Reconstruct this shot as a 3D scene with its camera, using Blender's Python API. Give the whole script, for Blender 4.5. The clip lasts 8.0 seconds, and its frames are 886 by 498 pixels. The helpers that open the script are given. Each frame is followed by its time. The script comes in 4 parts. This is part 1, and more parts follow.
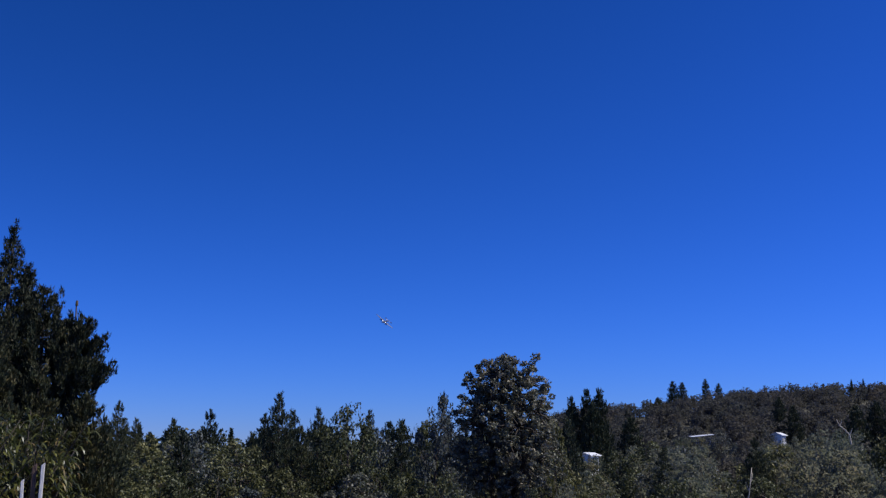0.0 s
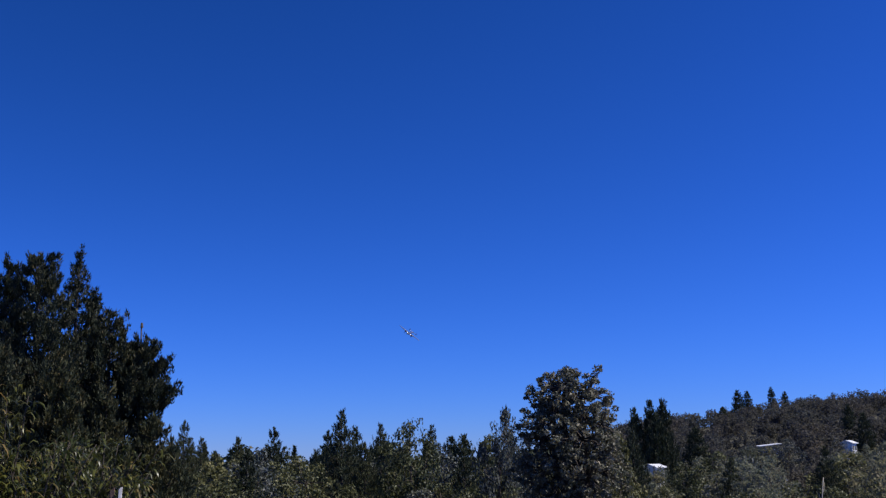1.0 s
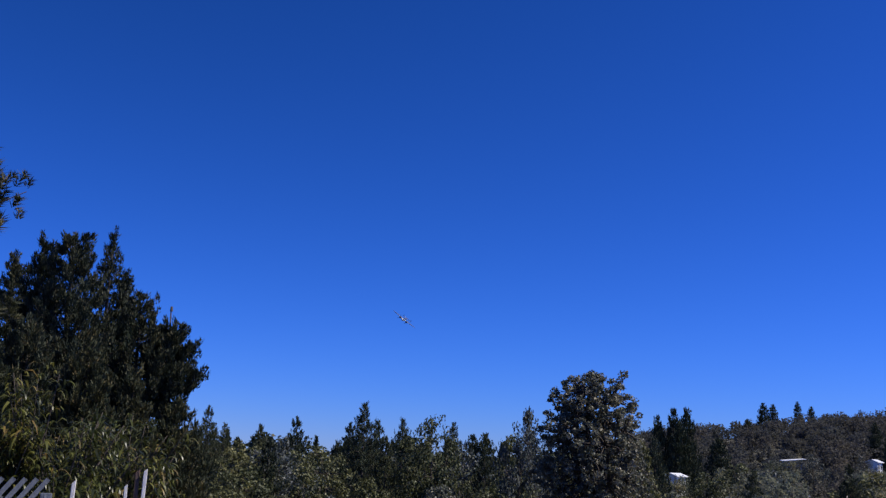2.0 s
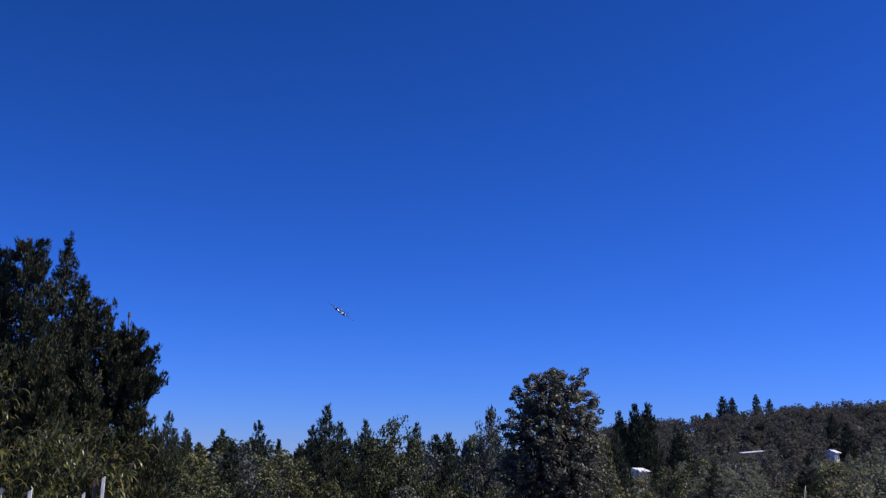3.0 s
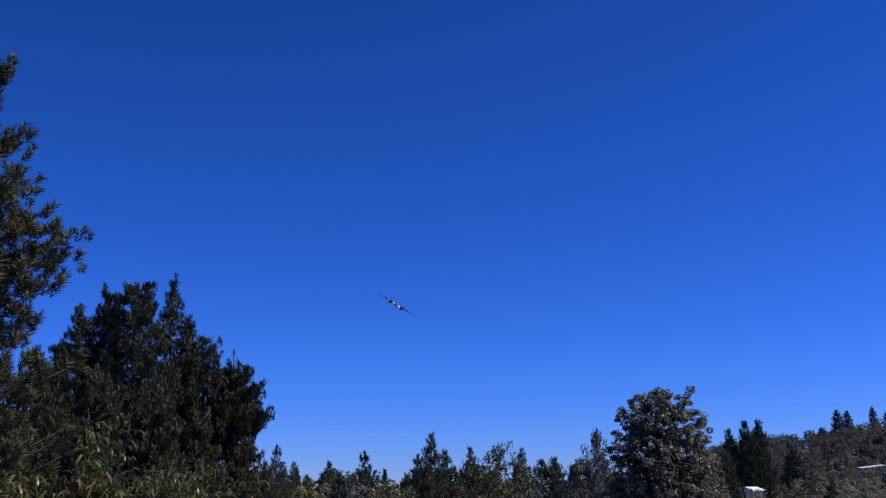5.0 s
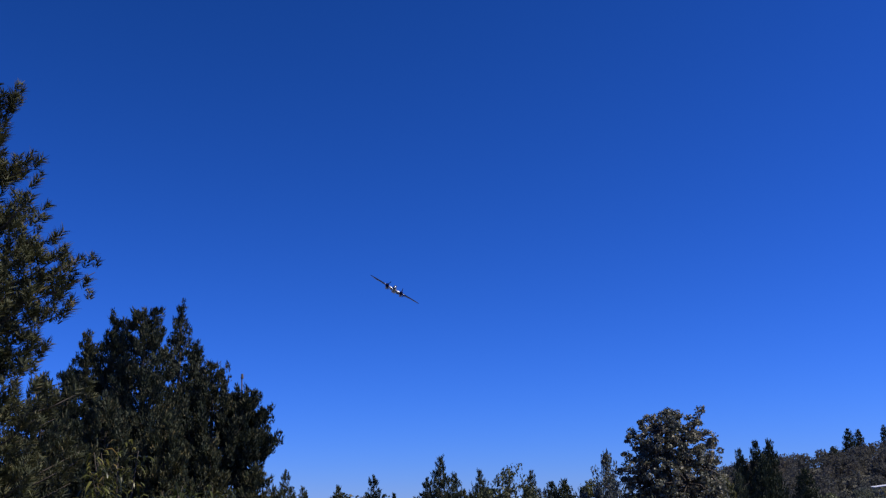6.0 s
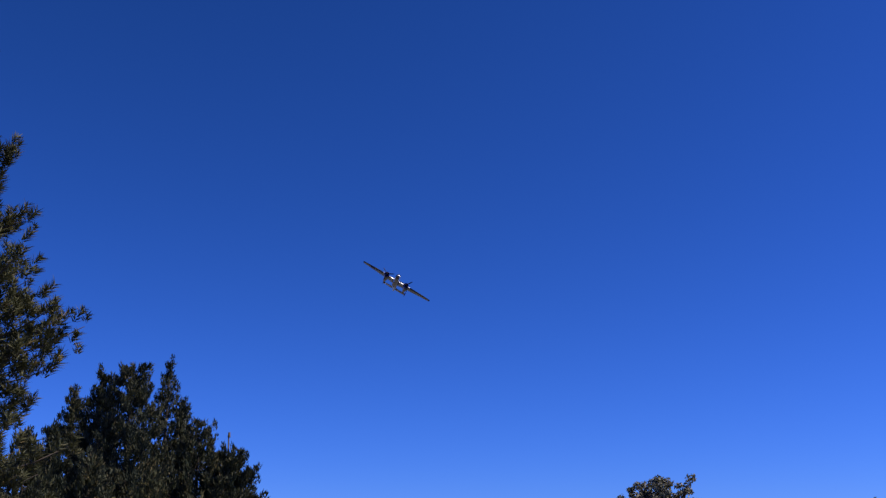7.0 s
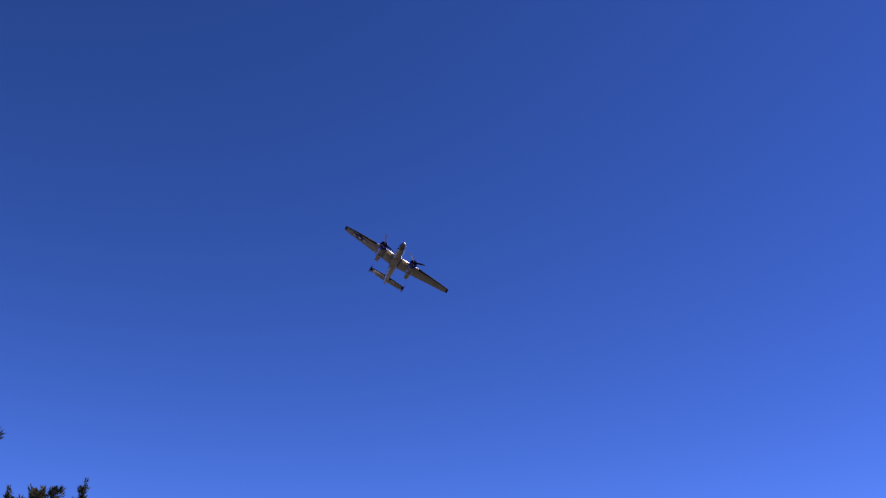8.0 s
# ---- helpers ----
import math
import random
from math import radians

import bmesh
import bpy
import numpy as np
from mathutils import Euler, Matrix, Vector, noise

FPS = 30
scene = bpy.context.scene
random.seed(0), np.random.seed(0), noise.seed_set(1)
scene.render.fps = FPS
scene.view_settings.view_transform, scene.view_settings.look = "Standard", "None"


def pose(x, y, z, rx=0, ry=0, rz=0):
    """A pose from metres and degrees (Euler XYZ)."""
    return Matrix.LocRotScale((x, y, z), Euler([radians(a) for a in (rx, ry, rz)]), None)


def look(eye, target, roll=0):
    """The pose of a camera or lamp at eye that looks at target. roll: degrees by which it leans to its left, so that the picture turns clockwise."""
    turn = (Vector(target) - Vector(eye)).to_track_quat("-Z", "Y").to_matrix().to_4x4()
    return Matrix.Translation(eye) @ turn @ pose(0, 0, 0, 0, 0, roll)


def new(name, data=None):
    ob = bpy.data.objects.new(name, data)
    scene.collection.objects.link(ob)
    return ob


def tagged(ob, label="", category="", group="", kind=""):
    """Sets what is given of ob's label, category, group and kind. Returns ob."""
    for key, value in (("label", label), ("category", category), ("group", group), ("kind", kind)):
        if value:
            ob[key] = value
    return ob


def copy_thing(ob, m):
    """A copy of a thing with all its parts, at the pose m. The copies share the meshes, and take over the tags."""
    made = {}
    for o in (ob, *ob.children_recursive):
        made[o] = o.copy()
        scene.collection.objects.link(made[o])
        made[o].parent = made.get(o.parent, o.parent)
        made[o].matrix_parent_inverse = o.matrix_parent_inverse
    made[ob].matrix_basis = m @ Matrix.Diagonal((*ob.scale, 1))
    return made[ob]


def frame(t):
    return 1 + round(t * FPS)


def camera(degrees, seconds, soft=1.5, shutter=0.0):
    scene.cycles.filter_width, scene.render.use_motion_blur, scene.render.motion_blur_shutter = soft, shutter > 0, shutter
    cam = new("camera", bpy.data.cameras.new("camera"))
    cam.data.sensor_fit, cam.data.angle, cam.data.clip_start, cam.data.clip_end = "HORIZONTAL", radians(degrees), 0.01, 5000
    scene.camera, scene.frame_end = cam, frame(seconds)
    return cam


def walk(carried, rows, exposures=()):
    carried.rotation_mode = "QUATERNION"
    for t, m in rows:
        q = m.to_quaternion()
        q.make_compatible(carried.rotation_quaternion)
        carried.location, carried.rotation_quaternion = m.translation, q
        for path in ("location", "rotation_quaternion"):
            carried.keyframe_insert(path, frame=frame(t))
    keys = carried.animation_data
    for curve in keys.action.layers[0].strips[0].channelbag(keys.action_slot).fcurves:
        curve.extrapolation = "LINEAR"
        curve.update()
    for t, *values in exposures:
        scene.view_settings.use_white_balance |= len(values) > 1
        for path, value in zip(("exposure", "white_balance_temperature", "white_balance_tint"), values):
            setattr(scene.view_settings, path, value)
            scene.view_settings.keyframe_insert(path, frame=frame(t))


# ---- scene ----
EYE = (0.0, 0.0, 1.6)
cam = camera(46.5, 8.0, soft=1.35)

# seconds, the eye's drift in the hand (metres right and up), pitch, roll, yaw in degrees
PATH = [
    (0.0, 0.075, -0.030, 11.18, -0.18, -0.02), (0.5, 0.037, -0.015, 11.47, 1.16, 1.95), (1.0, 0.015, -0.003, 11.96, 0.74, 3.37),
    (1.5, 0.0, 0.0, 12.24, -1.94, 4.46), (1.7, -0.006, 0.006, 12.01, -2.09, 4.67), (2.8, 0.005, 0.0, 11.71, -1.82, 2.73),
    (3.0, 0.010, 0.0, 11.86, -0.84, 2.49), (3.5, 0.0, 0.004, 12.31, -0.86, 3.76), (4.0, -0.008, 0.008, 12.69, -0.53, 6.16),
    (4.5, -0.006, 0.014, 13.18, 0.08, 7.26), (4.7, -0.008, 0.016, 13.12, 0.46, 7.79), (5.8, -0.014, 0.020, 14.24, 1.33, 8.62),
    (6.0, -0.015, 0.020, 14.51, 1.42, 8.78), (6.5, -0.015, 0.020, 15.71, 1.18, 7.89), (7.0, -0.015, 0.020, 17.90, 0.38, 8.04),
    (7.5, -0.015, 0.020, 20.42, 0.18, 7.39), (8.0, -0.015, 0.020, 25.08, -0.36, 3.74),
]
EXPOSURES = [(0.0, -0.02, 6500, 10), (0.5, 0.12, 6700, 10), (1.5, 0.14, 6700, 11), (3.5, 0.16, 6700, 12), (4.5, 0.18, 6650, 12), (6.5, 0.18, 6750, 12), (7.0, 0.28, 7350, 15), (7.5, 0.49, 8500, 20), (8.0, 0.72, 9300, 25)]
walk(cam, [(t, pose(EYE[0] + dx, EYE[1], EYE[2] + dz, 90 + p, r, y)) for t, dx, dz, p, r, y in PATH], EXPOSURES)

# ---- light ----
SUN_AZ, SUN_EL = 88.0, 49.0
SKY_BANDS = ((0.108, 1.75, 0.44), (0.127, 1.3, 0.42), (0.169, 1.5, 0.70))
sun = new("sun", bpy.data.lights.new("sun", "SUN"))
sun.data.energy, sun.data.angle, sun.data.color = 4.7, radians(0.5), (1.0, 0.965, 0.9)
sun_way = Vector((math.sin(radians(SUN_AZ)) * math.cos(radians(SUN_EL)), math.cos(radians(SUN_AZ)) * math.cos(radians(SUN_EL)), math.sin(radians(SUN_EL))))
sun.matrix_world = look(sun_way * 50, (0, 0, 0))

world = bpy.data.worlds.new("clear_sky")
scene.world = world
world.use_nodes = True
wn, wl = world.node_tree.nodes, world.node_tree.links
wn.clear()
sky = wn.new("ShaderNodeTexSky")
sky.sky_type, sky.sun_disc = "NISHITA", False
sky.sun_elevation, sky.sun_rotation = radians(SUN_EL), radians(SUN_AZ)
sky.altitude, sky.air_density, sky.dust_density, sky.ozone_density = 900, 1.0, 0.0, 6.0
split = wn.new("ShaderNodeSeparateColor")
join = wn.new("ShaderNodeCombineColor")
wl.new(sky.outputs["Color"], split.inputs["Color"])
# the camera's strong contrast and saturation in blue: gain, power and gain again for each channel
for band, (gain, power, lift) in zip(("Red", "Green", "Blue"), SKY_BANDS):
    g1, pw, g2 = (wn.new("ShaderNodeMath") for _ in range(3))
    g1.operation, pw.operation, g2.operation = "MULTIPLY", "POWER", "MULTIPLY"
    g1.inputs[1].default_value, pw.inputs[1].default_value, g2.inputs[1].default_value = gain, power, lift
    wl.new(split.outputs[band], g1.inputs[0])
    wl.new(g1.outputs[0], pw.inputs[0])
    wl.new(pw.outputs[0], g2.inputs[0])
    wl.new(g2.outputs[0], join.inputs[band])
back = wn.new("ShaderNodeBackground")
back.inputs["Strength"].default_value = 1.0
wout = wn.new("ShaderNodeOutputWorld")
wl.new(join.outputs["Color"], back.inputs["Color"])
wl.new(back.outputs["Background"], wout.inputs["Surface"])


# ---- materials ----
def node_material(name):
    m = bpy.data.materials.new(name)
    m.use_nodes = True
    return m, m.node_tree.nodes, m.node_tree.links, m.node_tree.nodes["Principled BSDF"]


def ramp(nodes, stops):
    r = nodes.new("ShaderNodeValToRGB")
    els = r.color_ramp.elements
    while len(els) < len(stops):
        els.new(0.5)
    for e, (p, c) in zip(els, stops):
        e.position, e.color = p, (*c, 1)
    return r


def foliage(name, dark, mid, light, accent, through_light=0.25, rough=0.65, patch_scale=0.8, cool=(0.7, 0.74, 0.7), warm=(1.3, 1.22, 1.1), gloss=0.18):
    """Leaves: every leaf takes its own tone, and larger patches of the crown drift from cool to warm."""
    m, n, l, b = node_material(name)
    geo = n.new("ShaderNodeNewGeometry")
    tone = ramp(n, [(0.0, dark), (0.45, mid), (0.88, light), (0.97, accent)])
    l.new(geo.outputs["Random Per Island"], tone.inputs["Fac"])
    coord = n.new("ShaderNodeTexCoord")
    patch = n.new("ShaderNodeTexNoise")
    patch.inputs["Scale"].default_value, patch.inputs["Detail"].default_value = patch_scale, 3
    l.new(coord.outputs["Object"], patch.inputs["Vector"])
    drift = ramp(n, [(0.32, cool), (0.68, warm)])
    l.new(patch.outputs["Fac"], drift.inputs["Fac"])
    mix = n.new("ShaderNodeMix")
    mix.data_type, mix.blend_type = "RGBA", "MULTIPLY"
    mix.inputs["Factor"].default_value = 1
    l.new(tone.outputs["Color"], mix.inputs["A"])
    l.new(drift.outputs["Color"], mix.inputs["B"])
    info = n.new("ShaderNodeObjectInfo")
    each = ramp(n, [(0.0, (0.62, 0.68, 0.66)), (0.5, (1.0, 1.0, 1.0)), (1.0, (1.38, 1.24, 1.0))])
    l.new(info.outputs["Random"], each.inputs["Fac"])
    mix2 = n.new("ShaderNodeMix")
    mix2.data_type, mix2.blend_type = "RGBA", "MULTIPLY"
    mix2.inputs["Factor"].default_value = 1
    l.new(mix.outputs["Result"], mix2.inputs["A"])
    l.new(each.outputs["Color"], mix2.inputs["B"])
    l.new(mix2.outputs["Result"], b.inputs["Base Color"])
    b.inputs["Roughness"].default_value = rough
    b.inputs["Specular IOR Level"].default_value = gloss
    lucent = n.new("ShaderNodeBsdfTranslucent")
    l.new(mix2.outputs["Result"], lucent.inputs["Color"])
    blend = n.new("ShaderNodeMixShader")
    blend.inputs["Fac"].default_value = through_light
    l.new(b.outputs["BSDF"], blend.inputs[1])
    l.new(lucent.outputs["BSDF"], blend.inputs[2])
    l.new(blend.outputs["Shader"], n["Material Output"].inputs["Surface"])
    return m


def surface(name, low, high, scale, rough=0.8, metal=0.0, bump=0.3, fine=9.0, stretch=(1, 1, 1)):
    """A surface with grain at two scales and relief."""
    m, n, l, b = node_material(name)
    coord = n.new("ShaderNodeTexCoord")
    space = n.new("ShaderNodeMapping")
    space.inputs["Scale"].default_value = stretch
    l.new(coord.outputs["Object"], space.inputs["Vector"])
    big, small = n.new("ShaderNodeTexNoise"), n.new("ShaderNodeTexNoise")
    big.inputs["Scale"].default_value, big.inputs["Detail"].default_value = scale, 4
    small.inputs["Scale"].default_value, small.inputs["Detail"].default_value = scale * fine, 6
    l.new(space.outputs["Vector"], big.inputs["Vector"])
    l.new(space.outputs["Vector"], small.inputs["Vector"])
    add = n.new("ShaderNodeMath")
    add.operation = "MULTIPLY_ADD"
    add.inputs[1].default_value = 0.45
    l.new(small.outputs["Fac"], add.inputs[0])
    half = n.new("ShaderNodeMath")
    half.operation = "MULTIPLY"
    half.inputs[1].default_value = 0.55
    l.new(big.outputs["Fac"], half.inputs[0])
    l.new(half.outputs[0], add.inputs[2])
    tone = ramp(n, [(0.32, low), (0.68, high)])
    l.new(add.outputs[0], tone.inputs["Fac"])
    l.new(tone.outputs["Color"], b.inputs["Base Color"])
    b.inputs["Roughness"].default_value, b.inputs["Metallic"].default_value = rough, metal
    if bump:
        bp = n.new("ShaderNodeBump")
        bp.inputs["Strength"].default_value, bp.inputs["Distance"].default_value = bump, 0.02
        l.new(small.outputs["Fac"], bp.inputs["Height"])
        l.new(bp.outputs["Normal"], b.inputs["Normal"])
    return m


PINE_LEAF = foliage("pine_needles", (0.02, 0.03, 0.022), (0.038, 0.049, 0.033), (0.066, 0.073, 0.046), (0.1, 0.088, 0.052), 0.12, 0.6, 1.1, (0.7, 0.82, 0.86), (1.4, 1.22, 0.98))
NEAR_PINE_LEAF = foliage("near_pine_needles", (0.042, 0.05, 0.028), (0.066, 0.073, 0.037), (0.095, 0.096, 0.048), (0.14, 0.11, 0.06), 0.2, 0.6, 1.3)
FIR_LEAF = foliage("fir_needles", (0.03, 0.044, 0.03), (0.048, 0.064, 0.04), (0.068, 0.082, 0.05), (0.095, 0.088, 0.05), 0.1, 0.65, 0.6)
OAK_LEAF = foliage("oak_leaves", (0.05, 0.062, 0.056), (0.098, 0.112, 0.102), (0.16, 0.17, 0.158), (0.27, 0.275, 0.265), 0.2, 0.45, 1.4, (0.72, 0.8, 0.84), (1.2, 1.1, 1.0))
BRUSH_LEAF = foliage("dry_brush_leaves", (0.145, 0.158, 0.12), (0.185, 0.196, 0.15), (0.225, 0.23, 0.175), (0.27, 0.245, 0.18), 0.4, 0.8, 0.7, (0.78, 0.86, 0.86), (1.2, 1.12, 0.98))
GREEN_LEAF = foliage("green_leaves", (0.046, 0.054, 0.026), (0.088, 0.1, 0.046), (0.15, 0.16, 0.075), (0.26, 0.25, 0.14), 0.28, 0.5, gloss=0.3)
# greyed, bluish tones of low contrast put the distance haze into the leaf colour
HAZY_HILL_LEAF = foliage("hazy_hill_leaves", (0.07, 0.076, 0.078), (0.08, 0.084, 0.085), (0.09, 0.093, 0.093), (0.1, 0.097, 0.095), 0.4, 0.9, 0.06, (0.78, 0.88, 0.92), (1.25, 1.12, 1.0))
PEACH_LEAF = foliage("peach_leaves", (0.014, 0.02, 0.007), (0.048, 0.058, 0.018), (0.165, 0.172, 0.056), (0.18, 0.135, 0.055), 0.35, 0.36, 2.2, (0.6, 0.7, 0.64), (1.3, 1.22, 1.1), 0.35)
BARK = surface("bark", (0.032, 0.026, 0.021), (0.085, 0.066, 0.052), 3.0, 0.9, bump=0.8, stretch=(1, 1, 0.25))
PALE_WOOD = surface("bleached_wood", (0.32, 0.28, 0.22), (0.55, 0.5, 0.42), 6.0, 0.85, bump=0.5, stretch=(1, 1, 0.15))
WHITE_STAKE = surface("white_painted_wood", (0.62, 0.58, 0.52), (0.82, 0.8, 0.76), 9.0, 0.6, bump=0.3, stretch=(1, 1, 0.2))
RUST = surface("weathered_brown_wood", (0.07, 0.042, 0.032), (0.14, 0.085, 0.062), 12.0, 0.85, bump=0.5, stretch=(1, 1, 0.15))
GREY_WOOD = surface("weathered_grey_slats", (0.09, 0.1, 0.12), (0.18, 0.2, 0.23), 8.0, 0.75, bump=0.5, stretch=(1, 1, 0.3))
GROUND = surface("dry_grass_ground", (0.045, 0.045, 0.028), (0.1, 0.088, 0.055), 0.12, 0.95, bump=0.6, fine=40.0)
WHITE_WALL = surface("white_siding", (0.7, 0.7, 0.68), (0.82, 0.82, 0.8), 2.0, 0.7, bump=0.1)
TAN_WALL = surface("tan_boards", (0.1, 0.085, 0.07), (0.16, 0.135, 0.11), 3.0, 0.8, bump=0.2, stretch=(4, 4, 0.3))
WHITE_ROOF = surface("pale_metal_roof", (0.62, 0.63, 0.64), (0.8, 0.8, 0.8), 1.0, 0.45, bump=0.1)
DARK_PANE = surface("dark_window_glass", (0.02, 0.025, 0.03), (0.05, 0.055, 0.06), 1.0, 0.1, bump=0)


# ---- mesh helpers ----
def mesh_object(name, verts, faces, material, parent=None, label="", smooth=False):
    me = bpy.data.meshes.new(name)
    me.from_pydata([tuple(v) for v in np.asarray(verts, float)], [], [tuple(int(i) for i in f) for f in faces])
    me.materials.append(material)
    if smooth:
        me.polygons.foreach_set("use_smooth", [True] * len(me.polygons))
    me.update()
    ob = new(name, me)
    if parent is not None:
        ob.parent = parent
    if label:
        ob["label"] = label
    return ob


def raw_mesh(name, verts, tris, material):
    """A mesh straight from arrays of corners and triangles."""
    verts, tris = np.asarray(verts, np.float32), np.asarray(tris, np.int32)
    me = bpy.data.meshes.new(name)
    me.vertices.add(len(verts))
    me.vertices.foreach_set("co", verts.ravel())
    me.loops.add(tris.size)
    me.loops.foreach_set("vertex_index", tris.ravel())
    me.polygons.add(len(tris))
    me.polygons.foreach_set("loop_start", np.arange(0, tris.size, 3, dtype=np.int32))
    me.update(calc_edges=True)
    me.materials.append(material)
    return me


def part(name, bm, material, parent, label="", smooth=False):
    """Links a bmesh as one mesh object under a thing or under a part."""
    me = bpy.data.meshes.new(name)
    bm.normal_update()
    bm.to_mesh(me)
    bm.free()
    me.materials.append(material)
    if smooth:
        me.polygons.foreach_set("use_smooth", [True] * len(me.polygons))
    ob = new(name, me)
    ob.parent = parent
    if label:
        ob["label"] = label
    return ob


def unit(a):
    return a / np.maximum(np.linalg.norm(a, axis=-1, keepdims=True), 1e-9)


class Wood:
    """Collects tapered tubes for trunks and limbs."""

    def __init__(self):
        self.v, self.t, self.n = [], [], 0

    def tube(self, pts, radii, sides=6):
        pts = np.asarray(pts, float)
        way = unit(np.gradient(pts, axis=0))
        side = unit(np.cross(way, np.where(np.abs(way[:, 2:3]) > 0.9, [[1.0, 0, 0]], [[0, 0, 1.0]])))
        up = np.cross(way, side)
        a = np.linspace(0, 2 * np.pi, sides, endpoint=False)
        ring = (np.cos(a)[None, :, None] * side[:, None] + np.sin(a)[None, :, None] * up[:, None]) * np.asarray(radii)[:, None, None] + pts[:, None]
        k = len(pts)
        base = self.n
        self.v.append(ring.reshape(-1, 3))
        for i in range(k - 1):
            for j in range(sides):
                p, q = base + i * sides + j, base + i * sides + (j + 1) % sides
                self.t += [(p, q, q + sides), (p, q + sides, p + sides)]
        self.n += k * sides
        tip = base + (k - 1) * sides
        self.t += [(tip, tip + j, tip + j + 1) for j in range(1, sides - 1)]

    def mesh(self, name, material):
        return raw_mesh(name, np.concatenate(self.v), self.t, material)


def leaf_arrays(rng, pts, size, narrow=0.5, face=None, loose=0.55):
    """Folded, pointed leaves (four corners, two faces along the midrib) at pts."""
    n = len(pts)
    way = unit(rng.normal(size=(n, 3)))
    flat = unit(rng.normal(size=(n, 3)) * loose + face)
    side = unit(np.cross(way, flat))
    nor = np.cross(side, way)
    s = size * rng.uniform(0.65, 1.35, (n, 1))
    base, tip = pts - way * s * 0.5, pts + way * s * 0.5
    left = pts + side * s * narrow * 0.5 + nor * s * 0.12
    right = pts - side * s * narrow * 0.5 + nor * s * 0.12
    v = np.stack([base, right, tip, left], 1).reshape(-1, 3)
    i = np.arange(n)[:, None] * 4
    t = np.concatenate([i + [0, 1, 2], i + [0, 2, 3]])
    return v, t


def needle_arrays(rng, pts, ways, length, count, spread, width, core, reach):
    """Bottle brushes of needles along the last stretch of each twig, every needle a thin blade that faces outwards.
    core: the brush's inner radius; reach: a needle's length as a share of the brush's."""
    n = len(pts)
    p, w = np.repeat(pts, count, 0), np.repeat(ways, count, 0)
    size = np.repeat(rng.uniform(0.75, 1.25, (n, 1)), count, 0) * length
    back = rng.uniform(0, 1, (n * count, 1))
    away = unit(np.cross(w, rng.normal(size=p.shape)))
    d = unit(w * rng.uniform(0.6, 1.0, (n * count, 1)) + away * spread)
    start = p - w * back * size + away * core * (0.45 + 0.55 * back)
    side = unit(np.cross(d, away + rng.normal(0, 0.25, p.shape))) * width
    v = np.stack([start - side, start + side, start + d * size * reach * rng.uniform(0.75, 1.2, (n * count, 1))], 1).reshape(-1, 3)
    return v, np.arange(n * count * 3).reshape(-1, 3)


# ---- tree kinds ----
CROWN = ((0.0, 0.6), (0.2, 0.95), (0.42, 1.0), (0.65, 0.8), (0.85, 0.5), (1.0, 0.12))


